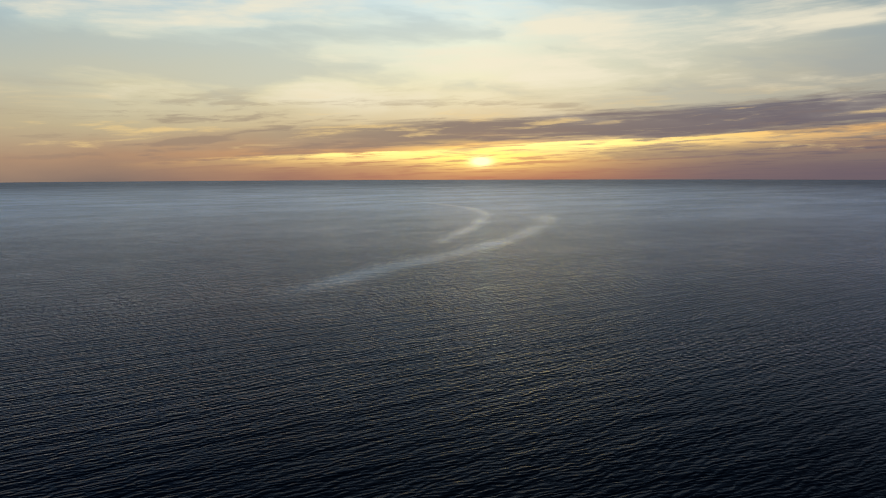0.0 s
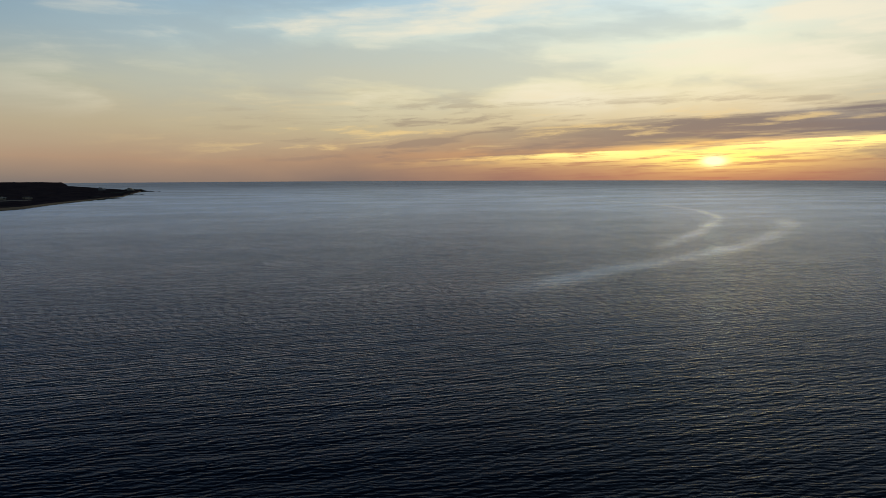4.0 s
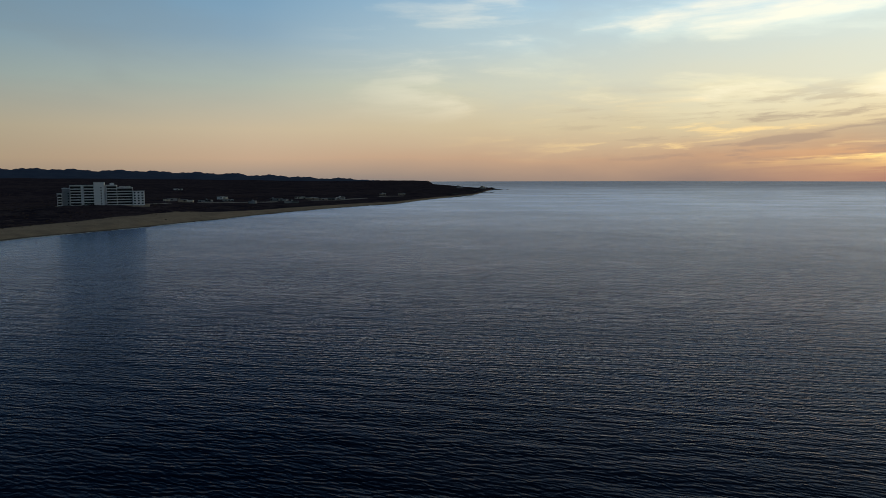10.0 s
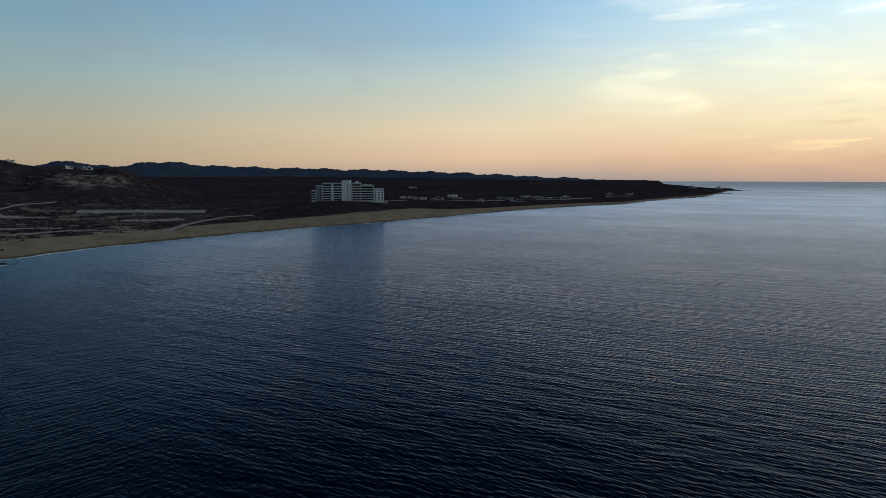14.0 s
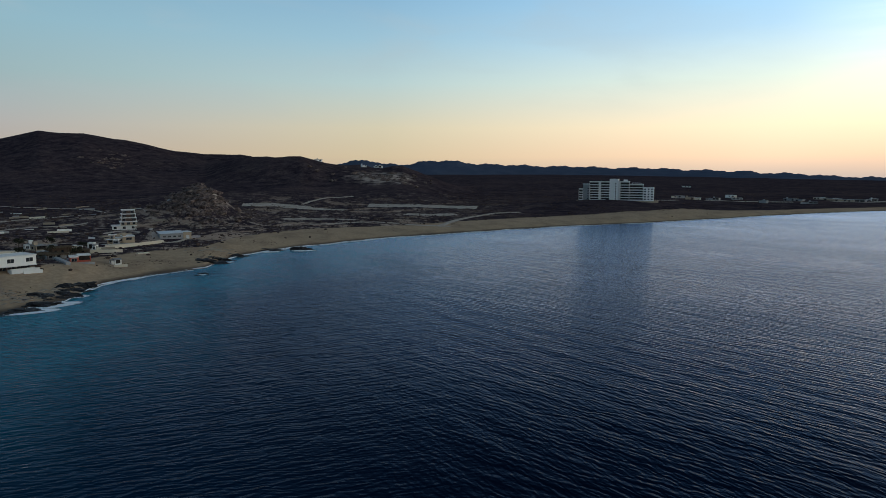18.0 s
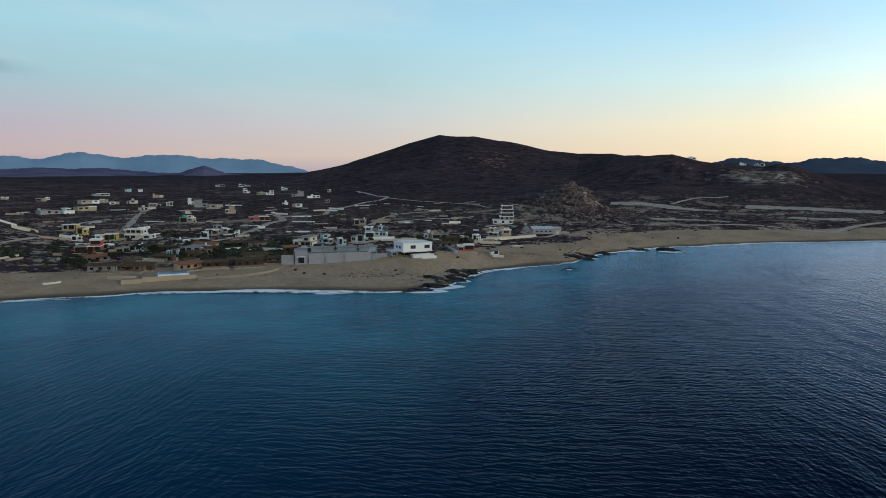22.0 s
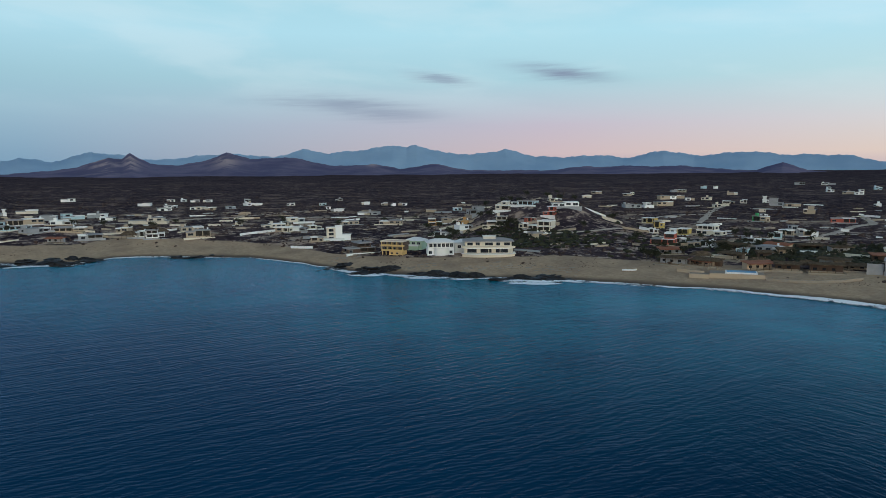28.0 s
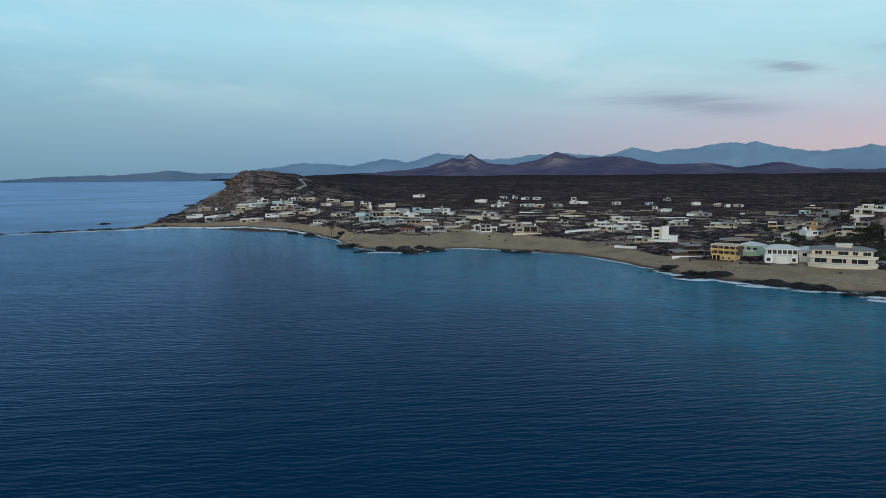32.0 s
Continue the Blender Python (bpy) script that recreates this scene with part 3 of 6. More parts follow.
# ---------------------------------------------------------------- materials of buildings, rocks and plants
def stucco(name, col, rough=0.85, stain=0.25):
    mat, n, b = material(name)
    p = spot(n)
    big, small = n.noise(p, 0.25, 4.0, 0.6), n.noise(p, 2.2, 3.0, 0.6)
    c = n.mix(n.span(big, 0.4, 0.75, 0.0, stain), (*col, 1), (*[k * 0.62 for k in col], 1))
    c = n.mix(n.span(small, 0.45, 0.8, 0.0, stain * 0.6), c, (*[k * 0.75 for k in col], 1))
    rnd = n.add("ObjectInfo").outputs["Random"]
    n.put(b.inputs["Base Color"], n.mix(n.m("MULTIPLY", rnd, 0.16), c, (0.30, 0.27, 0.24, 1)))
    b.inputs["Roughness"].default_value = rough
    b.inputs["Specular IOR Level"].default_value = 0.1
    bump(n, b, small, 0.25, 0.05)
    return mat


WALLS = dict(white=stucco("white_stucco", (0.87, 0.86, 0.84), stain=0.15), mint=stucco("pale_green_stucco", (0.47, 0.60, 0.43)), cream=stucco("cream_stucco", (0.72, 0.64, 0.52)), yellow=stucco("yellow_stucco", (0.62, 0.45, 0.14)),
             red=stucco("brick_red_stucco", (0.46, 0.11, 0.075)), grey=stucco("bare_concrete_and_shade", (0.36, 0.36, 0.37), stain=0.45), tan=stucco("sandy_stucco", (0.46, 0.36, 0.26)),
             teal=stucco("pale_blue_stucco", (0.46, 0.62, 0.68)), green=stucco("bright_green_paint", (0.06, 0.42, 0.16)), ochre=stucco("ochre_stucco", (0.58, 0.32, 0.12)),
             brown=stucco("dark_brown_timber_and_shade", (0.10, 0.065, 0.05)), lilac=stucco("weathered_grey_block", (0.36, 0.35, 0.38), stain=0.35), orange=stucco("orange_yellow_stucco", (0.68, 0.47, 0.20)))
ROOF_WHITE, ROOF_GREY, STONE = stucco("white_roof_paint", (0.82, 0.82, 0.81), stain=0.2), stucco("grey_roof_screed", (0.30, 0.30, 0.31), stain=0.5), stucco("rough_stone", (0.34, 0.28, 0.22), stain=0.6)
POOL = stucco("blue_pool_cover", (0.10, 0.30, 0.50), 0.4)
TILE = stucco("terracotta_tile", (0.30, 0.11, 0.06), stain=0.5)


def plain(name, lo, hi, scale, rough=0.9, spec=0.2, relief=0.3, metal=0.0):
    mat, n, b = material(name)
    p = spot(n)
    f = n.noise(p, scale, 4.0, 0.6)
    f2 = n.noise(p, scale * 7, 2.0, 0.6)
    n.put(b.inputs["Base Color"], n.mix(n.span(n.m("ADD", n.m("MULTIPLY", f, 0.7), n.m("MULTIPLY", f2, 0.3)), 0.35, 0.68), (*lo, 1), (*hi, 1)))
    b.inputs["Roughness"].default_value, b.inputs["Specular IOR Level"].default_value, b.inputs["Metallic"].default_value = rough, spec, metal
    if relief:
        bump(n, b, f2, relief, 0.15)
    return mat


GLASS = plain("dark_window_glass", (0.012, 0.015, 0.02), (0.03, 0.035, 0.045), 0.5, 0.08, 0.25, 0)
FRAME = plain("window_frame_paint", (0.30, 0.29, 0.28), (0.42, 0.41, 0.40), 1.0, 0.6)
# near-black tone that carries the shade of loggias and hotel balconies
SHADED = plain("painted_shade_glazing", (0.014, 0.012, 0.012), (0.06, 0.05, 0.042), 0.7, 0.5, 0.2, 0)
DOOR = plain("door_timber", (0.06, 0.035, 0.02), (0.12, 0.07, 0.04), 2.0, 0.6)
THATCH = plain("palm_thatch", (0.07, 0.05, 0.035), (0.17, 0.125, 0.085), 0.8, 1.0, 0.0, 0.8)
METAL = plain("galvanised_sheet", (0.50, 0.52, 0.54), (0.66, 0.68, 0.70), 0.3, 0.45, 0.5, 0.1)
REEF = plain("wet_dark_rock", (0.007, 0.007, 0.009), (0.03, 0.027, 0.026), 0.35, 0.55, 0.25, 1.0)
BOULDER = plain("pale_granite", (0.05, 0.038, 0.036), (0.26, 0.20, 0.18), 0.3, 0.95, 0.0, 0.9)
DIRT = plain("pale_dirt_track", (0.36, 0.30, 0.25), (0.55, 0.47, 0.40), 0.12, 1.0, 0.0, 0.4)
LEAF = plain("dusty_leaf", (0.016, 0.018, 0.010), (0.052, 0.052, 0.028), 0.6, 0.8, 0.2, 0)
SCRUB = plain("dry_bush", (0.045, 0.030, 0.028), (0.13, 0.088, 0.074), 0.09, 0.95, 0.0, 0)
BARK = plain("bark", (0.05, 0.037, 0.027), (0.12, 0.09, 0.065), 2.0)


# ---------------------------------------------------------------- building helpers
def part(name, bm, mat, parent, label=""):
    me = bpy.data.meshes.new(name)
    bm.to_mesh(me)
    bm.free()
    me.materials.append(mat)
    ob = new(name, me)
    ob.parent = parent
    return tagged(ob, label)


BOX_FACES = ((0, 1, 2, 3), (7, 6, 5, 4), (0, 4, 5, 1), (1, 5, 6, 2), (2, 6, 7, 3), (3, 7, 4, 0))


def box(bm, x0, x1, y0, y1, z0, z1, taper=0.0):
    """A block; taper draws its top in."""
    t = taper
    v = [bm.verts.new(p) for p in ((x0, y0, z0), (x0, y1, z0), (x1, y1, z0), (x1, y0, z0), (x0 + t, y0 + t, z1), (x0 + t, y1 - t, z1), (x1 - t, y1 - t, z1), (x1 - t, y0 + t, z1))]
    for f in BOX_FACES:
        bm.faces.new([v[i] for i in f])
    return bm


def blocks(*dims):
    bm = bmesh.new()
    for d in dims:
        box(bm, *d)
    return bm


def rim(x0, x1, y0, y1, z0, z1, t=0.25):
    """A slab with a parapet round it."""
    bm = blocks((x0, x1, y0, y1, z0, z0 + 0.25))
    if z1 > z0 + 0.3:
        for d in ((x0, x1, y0, y0 + t), (x0, x1, y1 - t, y1), (x0, x0 + t, y0 + t, y1 - t), (x1 - t, x1, y0 + t, y1 - t)):
            box(bm, *d, z0 + 0.25, z1)
    return bm


def window(parent, x, y, z, w, h, near=True, name="window", axis=0):
    """A window in a wall that faces -y (axis 0) or in a side wall (axis 1 or -1)."""
    f = 0.09
    def lay(bm, a0, a1, b0, b1, out0, out1):
        if axis == 0:
            box(bm, x + a0, x + a1, y - out1, y - out0, z + b0, z + b1)
        else:
            lo, hi = sorted((x + axis * out0, x + axis * out1))
            box(bm, lo, hi, y + a0, y + a1, z + b0, z + b1)
    bm = bmesh.new()
    if not near:
        lay(bm, -w / 2, w / 2, 0, h, -0.05, 0.03)
        return part(name, bm, GLASS, parent, "dark glass window")
    for d in ((-w / 2, w / 2, 0, f), (-w / 2, w / 2, h - f, h), (-w / 2, -w / 2 + f, f, h - f), (w / 2 - f, w / 2, f, h - f), (-f / 2, f / 2, f, h - f)):
        lay(bm, *d, -0.05, 0.07)
    ob = part(name, bm, FRAME, parent)
    bm = bmesh.new()
    lay(bm, -w / 2 + f, w / 2 - f, f, h - f, -0.04, 0.025)
    part("pane", bm, GLASS, ob, "dark glass pane")
    return ob


def cylinder(bm, x, y, z0, z1, r0, r1, seg=10):
    rings = [[bm.verts.new((x + r * math.cos(2 * math.pi * k / seg), y + r * math.sin(2 * math.pi * k / seg), z)) for k in range(seg)] for r, z in ((r0, z0), (r1, z1))]
    for k in range(seg):
        bm.faces.new((rings[0][k], rings[0][(k + 1) % seg], rings[1][(k + 1) % seg], rings[1][k]))
    bm.faces.new(rings[1])
    bm.faces.new(rings[0][::-1])
    return bm


def stand(name, az, r, label, category, skew=0.0, group="", sink=0.0, z=None):
    """An empty on the ground at a bearing and distance, its -y side towards the sea."""
    ob = new(name)
    ob.empty_display_size = 2.0
    ob.matrix_world = Matrix.Translation(bearing(az, r, (ground_at(az, r) if z is None else z) - sink)) @ pose(0, 0, 0, 0, 0, az + skew)
    return tagged(ob, label, category, group)


PHRASE = dict(white="white stucco", cream="cream stucco", yellow="yellow stucco", red="brick-red stucco", grey="bare grey concrete", tan="sand-coloured stucco", teal="pale blue stucco",
              green="bright green painted", ochre="ochre stucco", brown="dark brown timber")


def volume(house, x0, x1, y0, y1, z0, z1, wall, roof, rng, near, loggia, eave=0.15):
    """One block of a house: walls, a roof slab with a parapet, and either a deep shaded loggia or windows to the sea."""
    deep = min(2.4, (y1 - y0) * 0.4) if loggia else 0.0
    part("wall", blocks((x0, x1, y0 + deep, y1, z0, z1 - 0.1)), wall, house)
    span = x1 - x0
    n = max(1, int(span / (3.6 if near else 5.0)))
    pitch = span / n
    if loggia:
        # dark sheet over the back wall gives the loggia its shade as colour
        part("shaded_wall", blocks((x0 + 0.25, x1 - 0.25, y0 + deep - 0.06, y0 + deep - 0.01, z0 + 0.1, z1 - 0.4)), SHADED, house, "loggia back wall, its shade put into a dark colour")
        part("parapet", blocks((x0, x1, y0, y0 + 0.22, z0, z0 + rng.uniform(0.5, 1.0))), wall, house)
        for k in range(n + 1):
            cx = x0 + 0.2 + (span - 0.4) * k / n
            half = rng.uniform(0.14, 0.3)
            part("column", blocks((cx - half, cx + half, y0 + 0.03, y0 + 0.45, z0, z1 - 0.1)), wall, house)
    else:
        for k in range(n):
            if rng.random() < (0.82 if near else 0.5):
                ww = min(pitch * rng.uniform(0.45, 0.85), 3.6)
                hh = rng.uniform(1.2, 2.1)
                window(house, x0 + pitch * (k + 0.5), y0, z1 - 0.6 - hh, ww, hh, near)
    if near:
        for side, xx in ((-1, x0), (1, x1)):
            if rng.random() < 0.7:
                window(house, xx, y0 + deep + (y1 - y0 - deep) * 0.5, z0 + 0.9, min(2.4, (y1 - y0) * 0.35), 1.3, False, axis=side)
    part("roof", rim(x0 - eave, x1 + eave, y0 - eave * rng.uniform(0.3, 2.5), y1 + eave, z1 - 0.12, z1 + rng.uniform(0.15, 0.7)), roof, house)


def villa(az, r, w, h, col, rng):
    """A house of the village: two or three flat-roofed blocks of different height and depth, with loggias, stairs, garden walls and tanks."""
    near = r < 640
    if col == "white" and rng.random() < 0.45:
        col = rng.choice(("cream", "grey", "tan", "teal", "cream", "tan"))
    storeys = max(1, int(round(h / 3.4)))
    sh = max(2.7, h / storeys)
    d = min(max(w * rng.uniform(0.55, 0.9), 5), 12)
    loggia = rng.random() < (0.62 if near else 0.2)
    kind = "%s-storey" % ("one", "two", "three", "four", "five")[storeys - 1]
    where = "among dry scrub" if r > 520 else "above the beach"
    house = stand("house", az, r, "%s %s house with a %s %s" % (kind, PHRASE[col], "shaded loggia" if loggia else "flat roof", where), "house", rng.uniform(-30, 30), "village houses")
    wall, roof = WALLS[col], (ROOF_GREY if rng.random() < 0.4 or col == "grey" else ROOF_WHITE)
    side = rng.choice((-1, 1))
    share = rng.uniform(0.5, 0.68)
    a0, a1 = (-w / 2, -w / 2 + w * share) if side > 0 else (w / 2 - w * share, w / 2)
    b0, b1 = (a1 + 0.02, w / 2) if side > 0 else (-w / 2, a0 - 0.02)
    step = rng.uniform(-1.8, 2.4)
    part("plinth", blocks((-w / 2 - 0.2, w / 2 + 0.2, -0.3 + min(step, 0), d + 0.2, -3.0, 0.1)), STONE, house)
    volume(house, a0, a1, 0.0, d, 0.1, sh, wall, roof, rng, near, loggia, rng.choice((0.1, 0.2, 0.6)))
    low = sh * rng.uniform(0.78, 0.94) if storeys == 1 or rng.random() < 0.5 else sh * 1.12
    wing = wall if rng.random() < 0.7 else WALLS[rng.choice(("tan", "cream", "white", "grey"))]
    volume(house, b0, b1, step, d * rng.uniform(0.7, 0.95) + max(step, 0), 0.1, low, wing, ROOF_WHITE if rng.random() < 0.5 else ROOF_GREY, rng, near, near and rng.random() < 0.3)
    z = sh
    for k in range(1, storeys):
        cut = rng.uniform(0.0, 0.35) * (a1 - a0)
        a0, a1 = (a0 + cut, a1) if rng.random() < 0.5 else (a0, a1 - cut)
        back = rng.uniform(0.0, 2.0)
        volume(house, a0, a1, back, d - 0.05 * k, z + 0.15, z + sh, wall, roof, rng, near, near and rng.random() < 0.55, rng.choice((0.1, 0.5, 0.8)))
        z += sh
    if rng.random() < 0.35 and a1 - a0 > 4:
        part("stair_hut", blocks((a0 + 0.4, a0 + 2.6, d * 0.5, d * 0.5 + 2.4, z + 0.14, z + 2.3)), wall, house)
    if near:
        out = rng.uniform(2.5, 5.5)
        part("garden_wall", blocks((-w / 2 - rng.uniform(0, 4), w / 2 + rng.uniform(0, 4), -out, -out + 0.4, -3.0, rng.uniform(0.1, 0.9))), WALLS[rng.choice(("tan", "cream", "grey", "white"))], house)
        part("terrace", blocks((-w / 2, w / 2, -out + 0.41, -0.32 + min(step, 0), -3.0, -0.05)), STONE, house, "rough stone terrace")
        for k in range(4):
            x = (w / 2 + 0.3) * side
            part("step", blocks((x, x + 1.3, -2.4 + 0.5 * k, -1.9 + 0.5 * k, -3.0, -0.75 + 0.2 * k)), STONE, house)
        if rng.random() < 0.5:
            part("water_tank", cylinder(bmesh.new(), a1 - 1.2, d - 1.4, z + 0.13, z + 1.5, 0.62, 0.55), GLASS if rng.random() < 0.5 else ROOF_WHITE, house, "round rooftop water tank")
    return house


def palapa(az, r, w, d, h, skew=0.0):
    hut = stand("palapa", az, r, "thatched palm-leaf shelter on timber posts by the beach", "shelter", skew, "thatched shelters")
    bm = bmesh.new()
    n = 18
    eave, ridge = [], []
    for k in range(n):
        a = 2 * math.pi * k / n
        jag = 1 + 0.05 * math.sin(k * 5.3)
        eave.append(bm.verts.new((w / 2 * jag * math.cos(a), d / 2 * jag * math.sin(a), h * 0.5 + 0.12 * math.sin(k * 2.7))))
        ridge.append(bm.verts.new((w * 0.2 * math.cos(a), d * 0.06 * math.sin(a), h + 0.05 * math.sin(k * 3.1))))
    for k in range(n):
        bm.faces.new((eave[k], eave[(k + 1) % n], ridge[(k + 1) % n], ridge[k]))
    bm.faces.new(ridge)
    bm.faces.new(eave[::-1])
    part("thatch_roof", bm, THATCH, hut, "brown thatched roof")
    for k in range(8):
        a = 2 * math.pi * (k + 0.5) / 8
        part("post", cylinder(bmesh.new(), w * 0.41 * math.cos(a), d * 0.41 * math.sin(a), -2.5, h * 0.56, 0.14, 0.12, 7), BARK, hut)
    return hut


def long_wall(name, pts, height, thick, mat, label, sink=1.5):
    """A wall that runs along the ground from bearing to bearing, in straight lengths."""
    wall = stand(name, *pts[0], label, "wall")
    base = wall.matrix_world.inverted()
    for (a0, r0), (a1, r1) in zip(pts, pts[1:]):
        bm = bmesh.new()
        p, q = bearing(a0, r0, ground_at(a0, r0)), bearing(a1, r1, ground_at(a1, r1))
        side = Vector((-(q - p).y, (q - p).x, 0)).normalized() * thick / 2
        v = []
        for c in (p, q):
            for s in (-1, 1):
                for z in (-sink, height):
                    v.append(bm.verts.new(base @ (c + side * s + Vector((0, 0, z)))))
        for f in ((0, 1, 3, 2), (4, 6, 7, 5), (0, 4, 5, 1), (2, 3, 7, 6), (1, 5, 7, 3), (0, 2, 6, 4)):
            bm.faces.new([v[i] for i in f])
        bmesh.ops.recalc_face_normals(bm, faces=bm.faces)
        part("wall_length", bm, mat, wall)
    return wall


# ---------------------------------------------------------------- the hotel on its dune
def build_hotel():
    hotel = stand("hotel_building", 71.2, 985, "large white stepped hotel with rows of balconies on a dune", "hotel", -4, sink=0.3)
    pale, W = WALLS["teal"], WALLS["white"]
    # x from, x to, floors, set back, solid
    for x0, x1, floors, y0, solid in ((-50, -44.5, 4, 4, 0), (-44.5, -35.5, 6, 6, 1), (-35, -22.5, 7, 0, 0), (-22.5, -20, 7, 1.5, 1), (-20, -8, 7, 0, 0), (-8, 3.5, 8, -1.5, 1), (6, 18, 7, 0, 0), (3.5, 6, 7, 3, 1), (18, 36, 6, 1, 0), (36.5, 50, 5, -2, 2)):
        fh = 3.4
        top = floors * fh + (0.8 if solid != 2 else -0.4)
        depth = 17 - y0
        # grey puts shade into the balcony recesses and the left block
        part("wall", blocks((x0, x1, y0 + (0 if solid else 1.9), y0 + depth, -4.0, top)), WALLS["grey"] if (solid == 1 and x0 < -30) or solid == 0 else W, hotel)
        part("roof", rim(x0 - 0.2, x1 + 0.2, y0 - 0.1, y0 + depth + 0.2, top + 0.004, top + 0.9), ROOF_WHITE, hotel)
        if solid == 1:
            if x1 - x0 > 6:
                for f in range(floors - 1):
                    window(hotel, (x0 + x1) / 2 + 2.4, y0, f * fh + 1.0, 1.4, 1.6, False)
            continue
        for f in range(floors):
            z = f * fh
            if solid == 0:
                part("balcony", rim(x0, x1, y0 - 0.2, y0 + 1.88, z - 0.25, z + 0.95, 0.18), ROOF_WHITE, hotel)
            if solid == 0:
                part("glazing", blocks((x0 + 0.31, x1 - 0.31, y0 + 1.84, y0 + 1.895, z + 0.16, z + fh - 0.25)), SHADED, hotel, "glazed front behind a balcony, shade put into its dark colour")
                continue
            n = max(1, int((x1 - x0) / 4.1))
            for k in range(n):
                window(hotel, x0 + (x1 - x0) * (k + 0.5) / n, y0, z + 0.9, 2.2, 1.7, False)
        if solid == 0:
            for xx in (x0, x1 - 0.3):
                part("fin_wall", blocks((xx, xx + 0.3, y0 - 0.25, y0 + 1.89, -3.5, top)), W, hotel)
    part("roof_canopy", rim(21, 34, 0, 8, 23.2, 23.7), ROOF_WHITE, hotel)
    for x in (22, 27, 33):
        part("canopy_post", cylinder(bmesh.new(), x, 1.0, 21.0, 23.2, 0.18, 0.18, 8), W, hotel)
    part("roof_hut", blocks((10, 15, 5, 10, 25, 28)), W, hotel)
    part("podium", rim(-52, 56, -9, 18, -2.5, -0.4, 0.4), WALLS["tan"], hotel)


# ---------------------------------------------------------------- single buildings above the beach
def build_white_modern():
    h = stand("modern_house", 116.6, 378, "modern white cubic house with two overhanging levels above the beach", "house", 24)
    W = WALLS["white"]
    # dark brown puts the shade under the overhang into the wall's colour
    part("lower_wall", blocks((-7.5, 9.0, 4.6, 11, -3, 3.1)), WALLS["brown"], h)
    part("terrace_parapet", rim(-4.2, 10.0, -3.4, 1.15, -0.4, 1.7, 0.3), ROOF_WHITE, h)
    part("terrace_base", blocks((-4.6, 9.2, -2.4, 1.1, -4.0, -0.45)), W, h)
    part("terrace_parapet", rim(1.5, 11.2, -4.2, -3.05, -1.2, 0.6, 0.3), ROOF_WHITE, h)
    for x, w in ((-5, 3.6), (-0.6, 4.4), (4, 4.2), (7.3, 2.6)):
        window(h, x, 4.6, 0.05, w, 2.8)
    h.matrix_world = h.matrix_world @ Matrix.Diagonal((0.88, 0.88, 0.9, 1))
    part("upper_wall", blocks((-10, 9.4, -1.2, 14, 3.6, 8.2)), W, h)
    part("floor_slab", blocks((-10.3, 9.7, -1.4, 14.2, 3.11, 3.58)), ROOF_WHITE, h)
    for x, w in ((-3.4, 3.4), (6.0, 3.6)):
        window(h, x, -1.2, 5.1, w, 2.1)
    for y in (4, 9):
        window(h, -10, y, 5.0, 2.4, 1.5, axis=-1)
        window(h, 9.4, y, 5.0, 2.4, 1.5, axis=1)
    part("roof", rim(-10.3, 9.7, -1.5, 14.3, 8.21, 8.8, 0.3), ROOF_WHITE, h)
    part("side_wing", blocks((-15.0, -10.62, 6.0, 14, -3, 3.2)), WALLS["grey"], h)
    part("side_roof", rim(-15.3, -10.64, 5.8, 14.2, 3.21, 3.7), ROOF_WHITE, h)
    window(h, -12.8, 6.0, 0.9, 2.6, 1.5)


